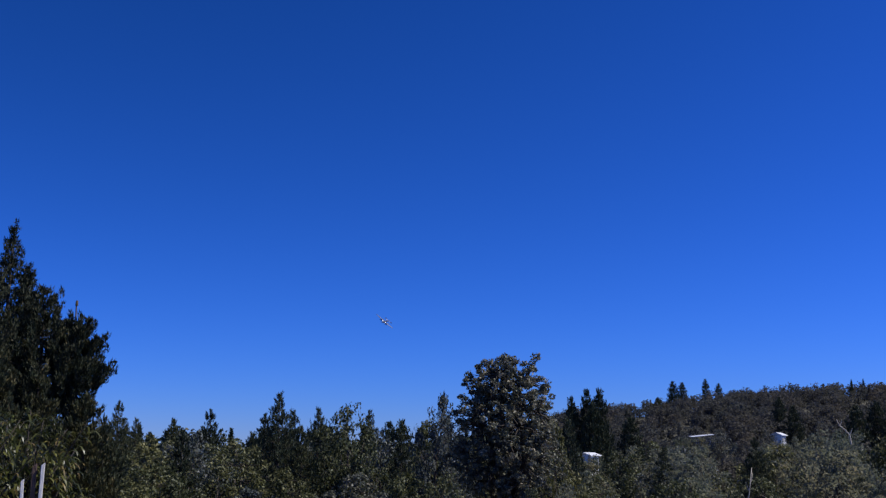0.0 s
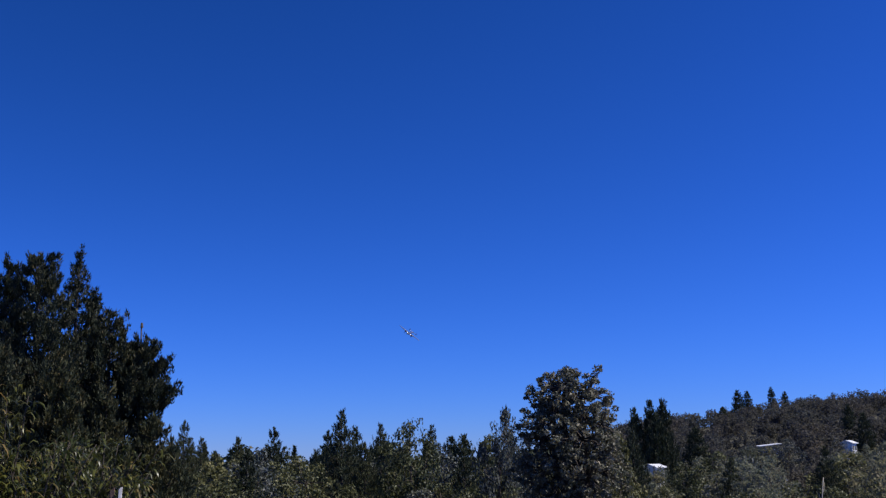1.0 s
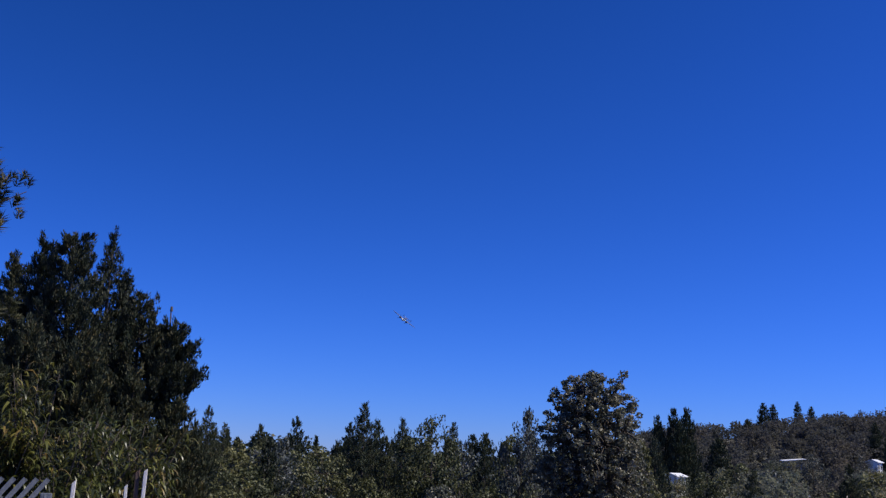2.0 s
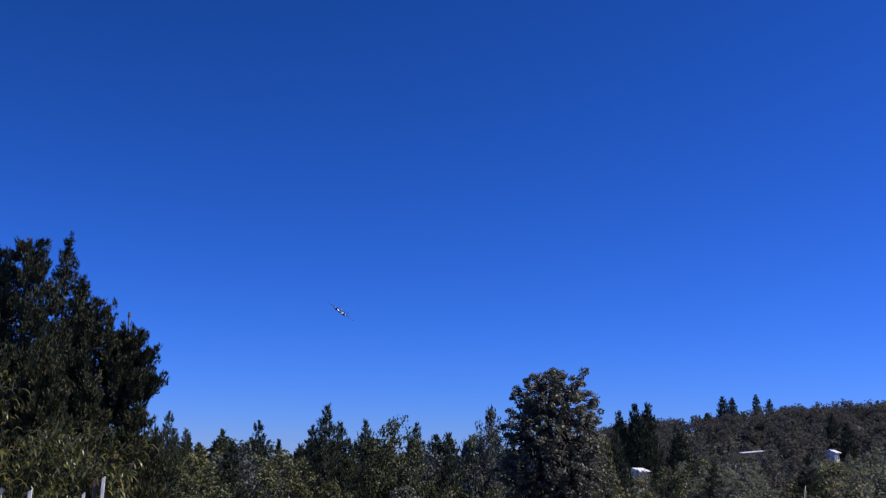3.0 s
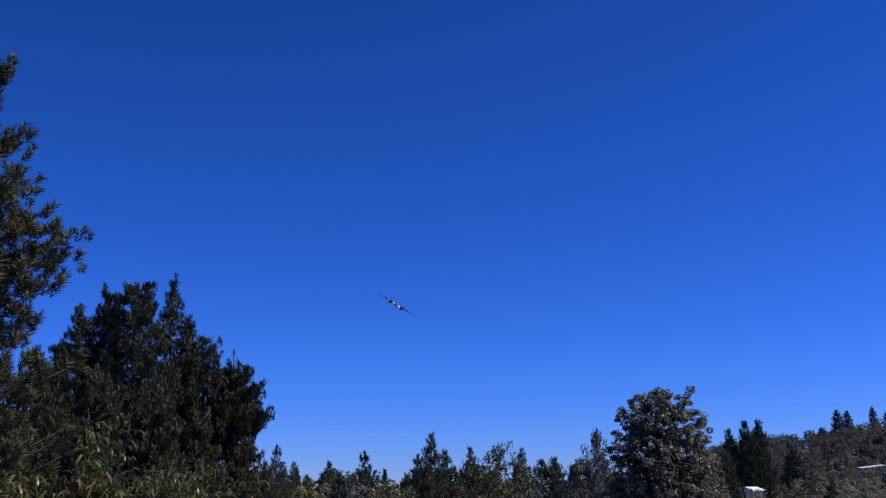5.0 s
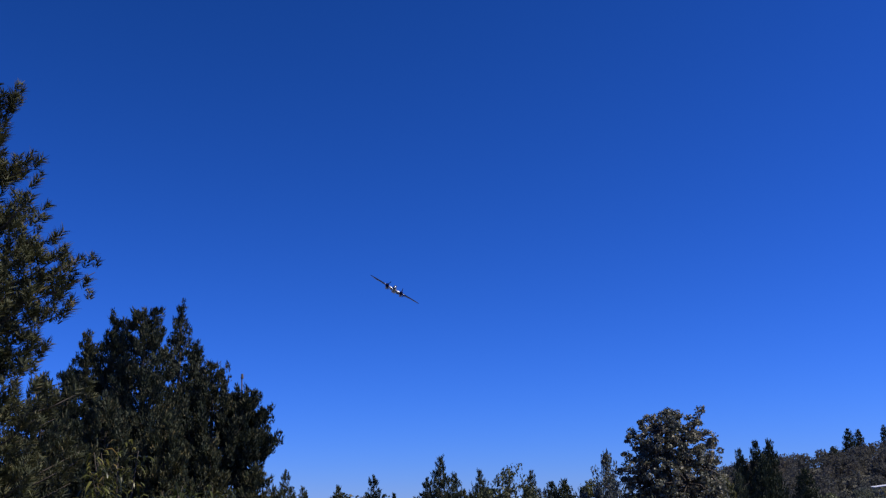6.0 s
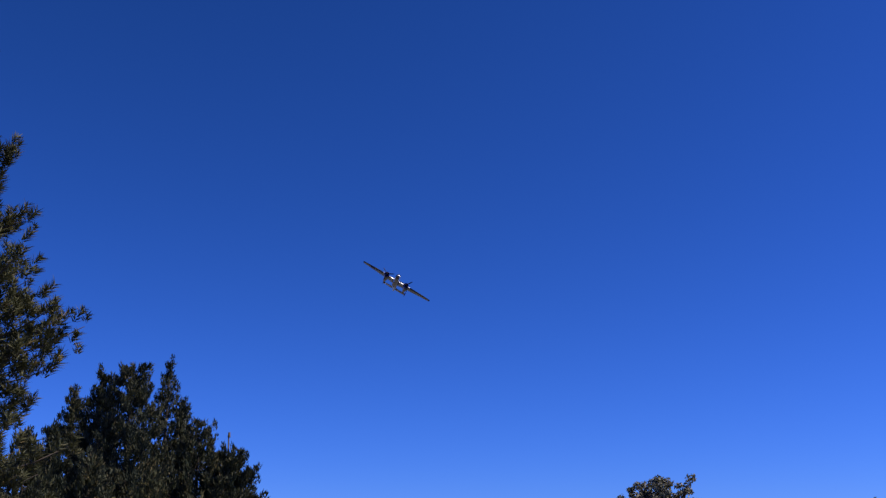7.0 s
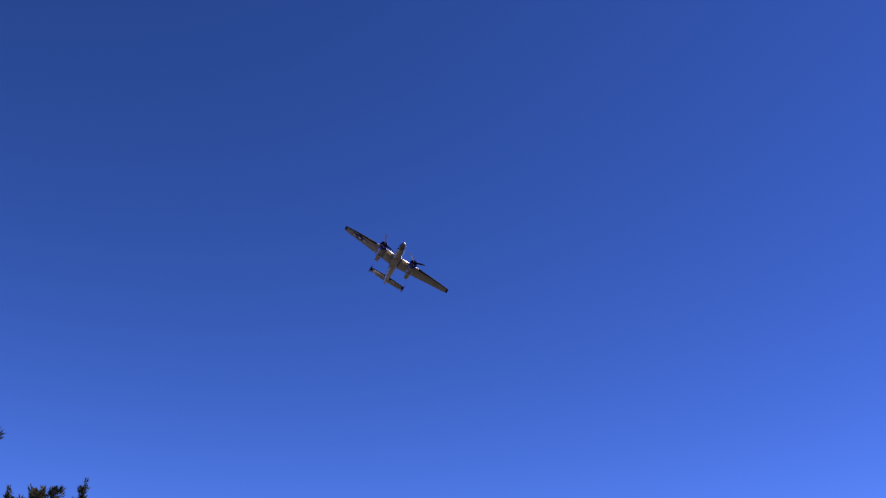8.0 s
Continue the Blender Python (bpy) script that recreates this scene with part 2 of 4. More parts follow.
def broadleaf_parts(seed, h, w, base, clumps, leaves, leaf, clump_r, narrow=0.55, lobes=0.3, shell=2.2, profile=None, extra=(), sway=0.04, loose=0.55):
    """Trunk and crown meshes of a spreading tree: limbs reach clumps of leaves in an uneven crown."""
    rng = np.random.default_rng(seed)
    wood = Wood()
    bend = rng.normal(0, sway * h, 2)
    tz = np.linspace(-0.4, h * 0.72, 7)
    trunk = np.stack([bend[0] * (tz / h) ** 2, bend[1] * (tz / h) ** 2, tz], 1)
    r0 = 0.022 * h + 0.03
    wood.tube(trunk, r0 * np.linspace(1.15, 0.25, 7), 7)
    prof = CROWN if profile is None else profile
    k = np.arange(clumps)
    u = (k + rng.uniform(0, 1, clumps)) / clumps
    u = np.interp(u, np.cumsum([0] + [0.5 * (prof[i][1] + prof[i + 1][1]) * (prof[i + 1][0] - prof[i][0]) for i in range(len(prof) - 1)]) / np.sum([0.5 * (prof[i][1] + prof[i + 1][1]) * (prof[i + 1][0] - prof[i][0]) for i in range(len(prof) - 1)]), [p[0] for p in prof])
    ang = k * 2.39996 + rng.normal(0, 0.35, clumps)
    ph = rng.uniform(0, 6.28, 4)
    wob = 1 + lobes * (0.5 * np.sin(2 * ang + 5 * u + ph[0]) + 0.4 * np.sin(3 * ang - 7 * u + ph[1]) + 0.3 * np.sin(9 * u + ph[2]))
    reach = np.interp(u, [p[0] for p in prof], [p[1] for p in prof]) * wob * w / 2
    rad = reach * rng.uniform(0.02, 1, clumps) ** (1 / shell)
    c = np.stack([rad * np.cos(ang) + bend[0] * u, rad * np.sin(ang) + bend[1] * u, base + (h - base - clump_r * 0.8) * u], 1)
    c = np.concatenate([c, np.array(extra, float).reshape(-1, 3)])
    clumps = len(c)
    mains = c[rng.choice(clumps, min(6 + clumps // 14, clumps), replace=False)]
    mains = mains * np.array([0.68, 0.68, 0.97])
    nodes = []
    for m in mains:
        z0 = np.clip(m[2] * rng.uniform(0.35, 0.7), h * 0.12, h * 0.68)
        s = np.array([np.interp(z0, tz, trunk[:, 0]), np.interp(z0, tz, trunk[:, 1]), z0])
        u = np.linspace(0, 1, 5)[:, None]
        sag = np.sin(u * np.pi) * np.array([0, 0, 0.06 * w])
        limb = s + (m - s) * u + sag + rng.normal(0, 0.015 * w, (5, 3)) * (u > 0)
        wood.tube(limb, r0 * 0.34 * np.linspace(1, 0.15, 5), 5)
        nodes.append(limb[2:])
    nodes = np.concatenate(nodes)
    for q in c:
        m = nodes[np.argmin(((nodes - q) ** 2).sum(1))]
        if np.linalg.norm(m - q) > 0.15:
            wood.tube([m, (m + q) / 2 + rng.normal(0, 0.012 * w, 3), q], r0 * np.array([0.12, 0.08, 0.03]), 3)
    share = rng.dirichlet(np.ones(clumps) * 3) * leaves
    pts, face = [], []
    for q, k in zip(c, share):
        m = max(3, int(k))
        d = unit(rng.normal(size=(m, 3)))
        size = clump_r * rng.uniform(0.75, 1.35)
        pts.append(q + d * rng.uniform(0.1, 1, (m, 1)) ** 0.45 * size * np.array([1, 1, 0.72]))
        face.append(d + np.array([0, 0, 0.35]))
    pts, face = np.concatenate(pts), np.concatenate(face)
    keep = pts[:, 2] > 0.1
    v, t = leaf_arrays(rng, pts[keep], leaf, narrow, face[keep], loose)
    return wood, (v, t)


def conifer_parts(seed, h, profile, whorls, per, tuft, count, width, spread=0.55, rise=0.5, density=1.0, upright=0.7, core=0.1, length=0.7):
    """Trunk and crown of a conifer. profile: pairs of (height share, reach in metres); upright: how far the shoots stand on end."""
    rng = np.random.default_rng(seed)
    wood = Wood()
    tz = np.linspace(-0.5, h * 0.985, 9)
    r0 = 0.014 * h + 0.03
    wood.tube(np.stack([0 * tz, 0 * tz, tz], 1), r0 * np.linspace(1.2, 0.08, 9), 7)
    hs, rs = [p[0] for p in profile], [p[1] for p in profile]
    pts, ways = [], []
    for k in range(whorls):
        u = hs[0] + (hs[-1] - hs[0]) * ((k + rng.uniform(0, 0.9)) / whorls)
        reach = np.interp(u, hs, rs)
        a0 = rng.uniform(0, 6.28)
        for j in range(per):
            a = a0 + 6.283 * j / per + rng.normal(0, 0.25)
            ln = max(0.12, reach * rng.uniform(0.62, 1.12))
            out = np.array([math.cos(a), math.sin(a), 0])
            s = np.linspace(0, 1, 5)[:, None]
            z = u * h + rng.normal(0, 0.015 * h)
            path = np.array([0, 0, z]) + out * s * ln + np.array([0, 0, 1.0]) * (s ** 2 * rise * 0.55 - s * 0.16) * ln
            wood.tube(path[[0, 2, 3, 4]], (0.01 + 0.009 * ln) * np.array([1, 0.7, 0.5, 0.25]), 3)
            m = max(2, int(density * (2.2 * ln / tuft) + 0.5))
            q = rng.uniform(0.12, 1.0, (m, 1)) ** 0.7
            q[0] = 1.0
            mid = np.array([np.interp(q[:, 0], s[:, 0], path[:, i]) for i in range(3)]).T
            tang = np.array([-out[1], out[0], 0])
            off = rng.normal(0, 1, (m, 1)) * tang * ln * 0.24 * (1.15 - q) + np.array([0, 0, 1]) * rng.normal(0.05, 0.08, (m, 1)) * ln
            lie = unit(out * (1.1 - upright) + np.array([0, 0, 0.25 + 1.3 * upright]) + rng.normal(0, 0.2, (m, 3)) + np.sign(off @ tang)[:, None] * tang * 0.25)
            pts.append(mid + off + lie * tuft * rng.uniform(0.1, 0.6, (m, 1)))
            ways.append(lie)
    pts.append(np.array([[0, 0, h * 0.985], [0, 0, h * 0.96], [0, 0, h * 0.94]]))
    ways.append(np.array([[0, 0, 1.0], [0.3, 0, 1], [-0.3, 0.1, 1]]))
    pts, ways = np.concatenate(pts), unit(np.concatenate(ways))
    v, t = needle_arrays(rng, pts, ways, tuft, count, spread, width, core, length)
    return wood, (v, t)


def tree_thing(name, parts_of, leaf_material, label, category, group=""):
    """A tree standing at the origin: an Empty with a trunk and a crown."""
    wood, (v, t) = parts_of
    base = new(name)
    trunk = new("trunk", wood.mesh("trunk", BARK))
    crown = new("crown", raw_mesh("crown", v, t, leaf_material))
    trunk.parent = crown.parent = base
    return tagged(base, label, category, group)


# ---- the lie of the land ----
def ease(a, b, x):
    u = np.clip((x - a) / (b - a), 0, 1)
    return u * u * (3 - 2 * u)


def land(x, y):
    """Height of the ground: a garden terrace, a wooded dip below it, and a ridge that climbs towards the right."""
    x, y = np.asarray(x, float), np.asarray(y, float)
    r = np.hypot(x, y)
    az = np.degrees(np.arctan2(x, np.maximum(y, 1e-3)))
    crest = 6.0 + 16.0 * ease(1.0, 8.5, az) + 7.0 * ease(8.5, 18.0, az)
    rise = crest * ease(190, 450, r) * ease(-60, 160, y)
    swell = 0.5 * np.sin(x * 0.045 + 1) * np.sin(y * 0.037) * ease(30, 90, r)
    return -7.0 * ease(9, 48, r) + rise + swell


def spot(az, dist):
    a = radians(az)
    return dist * math.sin(a), dist * math.cos(a)


def height_at(el, dist):
    return EYE[2] + dist * math.tan(radians(el))


def build_ground():
    rings = np.concatenate([np.linspace(0, 60, 25), np.linspace(68, 560, 60), [700, 900, 1300, 2000, 3000, 4600]])
    spokes = 144
    a = np.linspace(0, 2 * np.pi, spokes, endpoint=False)
    v = [(0, 0, float(land(0, 0)))]
    for r in rings[1:]:
        x, y = r * np.sin(a), r * np.cos(a)
        v += list(zip(x, y, land(x, y)))
    f = [(0, 1 + (j + 1) % spokes, 1 + j) for j in range(spokes)]
    for i in range(len(rings) - 2):
        p = 1 + i * spokes
        f += [(p + j, p + (j + 1) % spokes, p + spokes + (j + 1) % spokes, p + spokes + j) for j in range(spokes)]
    ob = mesh_object("ground", v, f, GROUND, smooth=True)
    return tagged(ob, "dry grassy ground falling into a wooded valley", "ground", kind="structure")


build_ground()

# ---- the clump of pines ----
def pine(az, el, dist, reach, seed, label, base=0.2, shape=None, whorls=38, per=7, tuft=0.36, density=1.0, count=18, rise=0.9):
    x, y = spot(az, dist)
    g = float(land(x, y))
    h = height_at(el, dist) - g
    shape = shape or [(base, 0.75), (base + 0.12, 1.0), (0.55, 0.86), (0.75, 0.6), (0.9, 0.32), (1.0, 0.06)]
    t = tree_thing("pine_tree", conifer_parts(seed, h, [(u, r * reach) for u, r in shape], whorls, per, tuft, count, 0.034, 0.32, rise, density * 1.3, 0.8, 0.115, 0.5), PINE_LEAF, label, "pine tree", "pines on the slope")
    t.matrix_basis = pose(x, y, g, 0, 0, seed * 47)
    return t


PINE_LABEL = "dark green pine with bristling upswept needle tufts"
pine(-27.7, 9.7, 58, 2.5, 11, PINE_LABEL)
pine(-26.4, 10.6, 56, 2.3, 12, PINE_LABEL, density=1.15)
pine(-24.9, 10.85, 54, 2.9, 13, "broad round-topped dark green pine in a clump", density=1.2, shape=[(0.2, 0.8), (0.4, 1.0), (0.68, 0.85), (0.84, 0.6), (0.93, 0.42), (1.0, 0.14)])
pine(-23.0, 11.15, 57, 2.3, 14, "slender pine spire with gaps between its limbs", density=0.62, shape=[(0.2, 1.3), (0.5, 1.25), (0.6, 0.85), (0.66, 0.55), (0.8, 0.45), (0.93, 0.26), (1.0, 0.04)])
pine(-21.2, 8.05, 55, 2.6, 15, PINE_LABEL, shape=[(0.2, 0.5), (0.4, 0.5), (0.6, 0.6), (0.74, 0.95), (0.9, 0.55), (1.0, 0.15)])
pine(-19.35, 6.6, 55, 1.75, 16, "dense dark pine with a bulging side", shape=[(0.5, 0.1), (0.66, 0.25), (0.72, 0.5), (0.77, 0.85), (0.82, 1.0), (0.89, 0.8), (0.96, 0.5), (1.0, 0.2)], whorls=34)
pine(-23.6, 5.6, 47, 2.6, 17, PINE_LABEL)
pine(-26.6, 6.5, 47, 2.6, 18, PINE_LABEL)
pine(-29.8, 7.4, 47, 2.8, 19, PINE_LABEL)
pine(-28.6, 7.6, 52, 2.2, 23, PINE_LABEL)
pine(-22.1, 9.2, 58, 1.9, 22, PINE_LABEL)
pine(-19.6, 2.3, 62, 1.5, 20, PINE_LABEL, whorls=22)
pine(-21.2, 4.2, 49, 1.9, 21, PINE_LABEL, whorls=24)
pine(-18.8, 2.6, 50, 1.7, 24, "small dark pine at the foot of the pine clump", whorls=24, shape=[(0.2, 1.0), (0.6, 1.0), (0.8, 0.75), (0.92, 0.4), (1.0, 0.1)])

# ---- a dead spar behind the pines ----
x, y = spot(-19.64, 60)
g = float(land(x, y))
spar_h = height_at(7.75, 60) - g
w = Wood()
z = np.linspace(-0.4, spar_h, 8)
w.tube(np.stack([0.03 * np.sin(z), 0 * z, z], 1), np.linspace(0.16, 0.035, 8), 6)
for u, s in ((0.9, 1), (0.8, -1), (0.7, 1), (0.6, -1)):
    w.tube([(0, 0, u * spar_h), (s * 0.25, 0.05, u * spar_h + 0.12), (s * 0.5, 0.08, u * spar_h + 0.1)], [0.02, 0.014, 0.006], 4)
w.tube([(0, 0, spar_h - 0.28), (0, 0, spar_h)], [0.085, 0.06], 6)
spar = new("dead_pine", w.mesh("dead_pine", BARK))
spar.matrix_basis = pose(x, y, g)
tagged(spar, "thin bare dead pine spar poking above the pines", "dead tree")

# ---- the tall pine beside the viewer ----
x, y = spot(-35.0, 20)
g = float(land(x, y))
near_h = 14.5
near_shape = [(0.04, 2.2), (0.2, 2.3), (0.3, 2.45), (0.34, 2.2), (0.37, 1.9), (0.4, 2.25), (0.425, 2.5), (0.48, 2.45), (0.53, 1.85), (0.57, 1.95), (0.62, 1.45), (0.68, 1.2), (0.75, 0.8), (0.82, 0.45), (0.9, 0.3), (1.0, 0.08)]
near = tree_thing("pine_tree", conifer_parts(31, near_h, near_shape, 50, 7, 0.21, 40, 0.0135, 1.0, 0.75, 0.95, 0.6, 0.035, 0.7), NEAR_PINE_LEAF, "tall near pine with long tufted branches", "pine tree")
near.matrix_basis = pose(x, y, g, 0, 0, 20)

# ---- the oak ----
x, y = spot(3.65, 45)
g = float(land(x, y))
oak_h = height_at(5.35, 45) - g
OAK_SHAPE = ((0.0, 0.5), (0.12, 0.7), (0.25, 0.8), (0.5, 0.79), (0.68, 0.68), (0.78, 0.6), (0.86, 0.5), (0.92, 0.38), (0.97, 0.24), (1.0, 0.1))
OAK_TWIGS = ((1.25, -0.2, oak_h - 0.12), (1.2, 0, oak_h - 0.3), (1.08, -0.1, oak_h - 0.5), (0.98, 0.1, oak_h - 0.72), (0.0, 0, oak_h - 0.12), (0.1, 0.2, oak_h - 0.3))
oak = tree_thing("oak_tree", broadleaf_parts(41, oak_h, 6.4, 6.6, 1000, 31000, 0.14, 0.18, 0.6, 0.2, 1.7, OAK_SHAPE, OAK_TWIGS, 0.004), OAK_LEAF, "rounded oak with small grey-green leaves and dark limbs", "oak tree")
oak.matrix_basis = pose(x, y, g)

# ---- mid-distance trees ----
def kinds():
    bush = []
    for s, leaf, says in ((51, GREEN_LEAF, "olive green broadleaf tree in dense woodland"), (52, BRUSH_LEAF, "grey-green oak scrub tree in dense woodland"), (53, GREEN_LEAF, "olive green broadleaf tree in dense woodland"), (54, BRUSH_LEAF, "grey-green oak scrub tree in dense woodland"), (55, OAK_LEAF, "dull green oak in dense woodland")):
        bush.append(tree_thing("broadleaf_tree", broadleaf_parts(s, 8.0, 6.6, 0.6, 150, 9500, 0.175, 0.46, 0.62, 0.5, 2.3), leaf, says, "tree", "woodland trees in the valley"))
    for s, leaf, says in ((56, GREEN_LEAF, "olive green broadleaf tree in dense woodland"), (57, BRUSH_LEAF, "grey-green oak scrub tree in dense woodland"), (58, GREEN_LEAF, "olive green broadleaf tree in dense woodland"), (59, BRUSH_LEAF, "grey-green oak scrub tree in dense woodland"), (60, OAK_LEAF, "dull green oak in dense woodland")):
        bush.append(tree_thing("broadleaf_tree", broadleaf_parts(s, 8.0, 6.6, 0.6, 90, 6000, 0.215, 0.6, 0.62, 0.5, 2.4), leaf, says, "tree", "woodland trees in the valley"))
    fir = []
    near_spire = [(0.08, 3.4), (0.3, 3.2), (0.6, 2.5), (0.78, 1.75), (0.88, 1.0), (0.95, 0.55), (1.0, 0.1)]
    far_spire = [(0.08, 3.6), (0.3, 3.4), (0.6, 2.8), (0.8, 2.0), (0.92, 1.1), (1.0, 0.12)]
    for s, spire, whorls, tuft, count, width in ((61, near_spire, 30, 0.44, 11, 0.047), (62, near_spire, 30, 0.44, 11, 0.047), (63, near_spire, 30, 0.44, 11, 0.047), (64, far_spire, 22, 0.7, 8, 0.12), (65, far_spire, 22, 0.7, 8, 0.12), (66, far_spire, 22, 0.7, 8, 0.12)):
        fir.append(tree_thing("fir_tree", conifer_parts(s, 14.0, spire, whorls, 7, tuft, count, width, 0.35, 0.6, 0.9, 0.7, width * 2.2, 0.55), FIR_LEAF, "dark pointed fir rising above the woodland", "fir tree", "firs on the skyline"))
    return bush, fir


BUSH, FIR = kinds()
used = set()


def plant(template, own_h, az, el, dist, wide=1.0, turn=0.0, leaf_label=""):
    """Stands a copy of a tree so that its top reaches the elevation el, seen from the terrace."""
    x, y = spot(az, dist)
    g = float(land(x, y))
    s = (height_at(el, dist) - g) / own_h
    if template in BUSH[:5] and dist > 72:
        template = BUSH[BUSH.index(template) + 5]
    if template in used:
        t = copy_thing(template, Matrix())
    else:
        t = template
        used.add(template)
    t.scale = (1, 1, 1)
    t.matrix_basis = pose(x, y, g, 0, 0, turn) @ Matrix.Diagonal((s * wide, s * wide, s, 1))
    if leaf_label:
        t["label"] = leaf_label
    return t


rng = np.random.default_rng(7)
# firs that stand out against the sky: azimuth, elevation, distance, width
for k, (az, el, dist, wide) in enumerate([
    (-17.22, 2.48, 120, 0.75), (-16.3, 1.65, 130, 0.8), (-14.4, 1.6, 150, 0.7), (-12.5, 2.1, 110, 0.85), (-8.85, 3.05, 90, 0.8),
    (-8.1, 2.1, 95, 0.8), (-9.6, 1.9, 100, 0.8), (-6.75, 2.3, 120, 0.8), (-3.98, 2.15, 120, 0.8), (-2.9, 1.6, 160, 0.8), (-2.2, 1.72, 160, 0.8),
    (7.07, 2.9, 190, 0.52), (7.9, 3.35, 190, 0.5), (8.57, 3.4, 185, 0.52), (8.2, 2.6, 180, 0.7), (12.49, 3.8, 440, 0.9), (12.98, 3.74, 445, 0.85), (14.21, 3.88, 440, 0.72),
    (14.88, 3.66, 445, 0.85), (11.7, 2.95, 380, 1.1), (21.5, 3.75, 420, 0.4), (22.07, 3.78, 420, 0.38), (10.2, 1.9, 230, 0.9), (-10.2, 0.9, 70, 0.8), (-7.6, 1.2, 68, 0.7), (-2.2, 0.9, 72, 0.8), (-13.9, 1.0, 74, 0.8), (-17.9, 1.3, 68, 0.9), (6.9, 1.7, 78, 0.7), (11.9, 0.2, 90, 0.8), (16.6, 0.7, 95, 0.8), (17.9, 2.9, 300, 0.8), (18.6, 2.4, 280, 0.9), (21.6, 2.4, 260, 1.0), (22.6, 2.6, 270, 1.0), (23.5, 2.6, 260, 1.0)]):
    plant(FIR[k % 3 + (3 if dist > 140 else 0)], 14.0, az, el, dist, wide, k * 67)

# single broadleaf trees with a known place
for k, (az, el, dist, wide) in enumerate([
    (-5.1, 2.85, 70, 0.62), (-0.6, 3.4, 52, 0.42), (-0.9, 2.0, 54, 0.5), (0.9, 2.3, 54, 0.42), (6.2, 2.0, 52, 0.5), (-3.3, 1.3, 74, 0.8), (-6.6, 1.6, 72, 0.7), (-11.0, 0.9, 66, 0.9),
    (-13.2, 1.35, 85, 0.9), (-15.5, 0.9, 80, 0.9), (1.2, 1.2, 60, 0.7), (11.1, 0.9, 120, 1.0), (12.8, 0.5, 115, 1.0), (19.7, 1.35, 105, 0.9), (21.3, 1.4, 100, 0.95), (23.4, 1.6, 100, 1.0), (9.4, 0.4, 120, 0.7)]):
    plant(BUSH[((k * 2) % 5) if az > 7 else (2, 4, 0, 4, 0)[k] if k < 5 else (0, 2, 4)[k % 3]], 8.0, az, el, dist, wide, k * 83)

# pale bushes in front of the oak
for az, el, dist, wide, k in ((-1.6, -0.9, 50, 0.75, 0), (0.1, -0.9, 38, 0.6, 2), (-2.4, -1.2, 39, 0.6, 0), (5.0, -1.7, 38, 0.5, 0), (6.6, -1.5, 42, 0.5, 1), (20.5, 0.95, 90, 0.6, 3), (21.1, 0.85, 89, 0.6, 1), (21.3, 0.85, 88, 0.8, 3), (20.8, 0.8, 87, 0.8, 1)):
    plant(BUSH[k], 8.0, az, el, dist, wide, az * 70 + 20)

# the closed canopy: rows by distance, each with its own top line
for dist, el, step in ((50, -1.6, 6.5), (62, -0.6, 5.6), (78, 0.1, 4.8), (98, 0.6, 4.2), (125, 0.95, 3.6)):
    az = -21.0
    while az < 25:
        dip = float(ease(5, 7, az) * (1 - ease(9, 10.5, az)))
        right = float(ease(9, 11, az))
        lower = dip * (0.35 if dist < 60 else 1.0) + right * {50: 0.5, 62: 0.55, 78: -0.15, 98: -0.05, 125: 0.1}[dist] - 0.35 * right * float(ease(16, 22, az))
        top = el + rng.normal(0, 0.2) - lower
        plant(BUSH[(0, 2, 4, 0, 2)[int(rng.integers(0, 5))] if az < 6 else (1, 3, 2, 3, 4)[int(rng.integers(0, 5))]], 8.0, az + rng.normal(0, step * 0.15), top, dist * rng.uniform(0.95, 1.06), rng.uniform(0.8, 1.15), rng.uniform(0, 360))
        az += step * rng.uniform(0.8, 1.15)


# ---- far woods ----
def far_woods(name, label, placed, material, seed):
    """A wood too far to count: one mesh of trees built from a few crowns."""
    r = np.random.default_rng(seed)
    crowns = [broadleaf_parts(seed + i, 9.0, 8.0, 1.0, 34, 620, 0.68, 1.3, 0.8, 0.25, loose=0.25)[1] for i in range(4)]
    spires = [conifer_parts(seed + 9 + i, 13.0, [(0.06, 2.6), (0.5, 1.7), (1.0, 0.1)], 16, 6, 1.1, 7, 0.2, 0.3, 0.5, 0.6, 0.7, 0.25, 0.6)[1] for i in range(2)]
    vs, ts, n = [], [], 0
    for x, y, h, pointed in placed:
        v, t = spires[r.integers(2)] if pointed else crowns[r.integers(4)]
        s, a = h / (13.0 if pointed else 9.0), r.uniform(0, 6.28)
        rot = np.array([[math.cos(a), math.sin(a), 0], [-math.sin(a), math.cos(a), 0], [0, 0, 1]])
        vs.append((v * s) @ rot + [x, y, float(land(x, y)) - 0.3])
        ts.append(t + n)
        n += len(v)
    ob = new(name, raw_mesh(name, np.concatenate(vs), np.concatenate(ts), material))
    return tagged(ob, label, "woodland", kind="stuff")


ridge, left_line = [], []
for k in range(540):
    az, dist = rng.uniform(5.5, 27), rng.uniform(215, 470)
    x, y = spot(az, dist)
    ridge.append((x, y, rng.uniform(5.6, 8.2), rng.uniform() < 0.07))
for k in range(45):
    az, dist = rng.uniform(14.5, 21), rng.uniform(290, 400)
    x, y = spot(az, dist)
    ridge.append((x, y, rng.uniform(6.0, 8.0), False))
for k in range(150):
    az, dist = rng.uniform(-30, 6), rng.uniform(165, 330)
    x, y = spot(az, dist)
    left_line.append((x, y, rng.uniform(11.0, 14.0), rng.uniform() < 0.4))
far_woods("hillside_wood", "brownish green oak wood covering the far hillside, greyed with painted haze", ridge, HAZY_HILL_LEAF, 71)
far_woods("distant_treeline", "dark mixed woodland along the far valley edge", left_line, FIR_LEAF, 81)


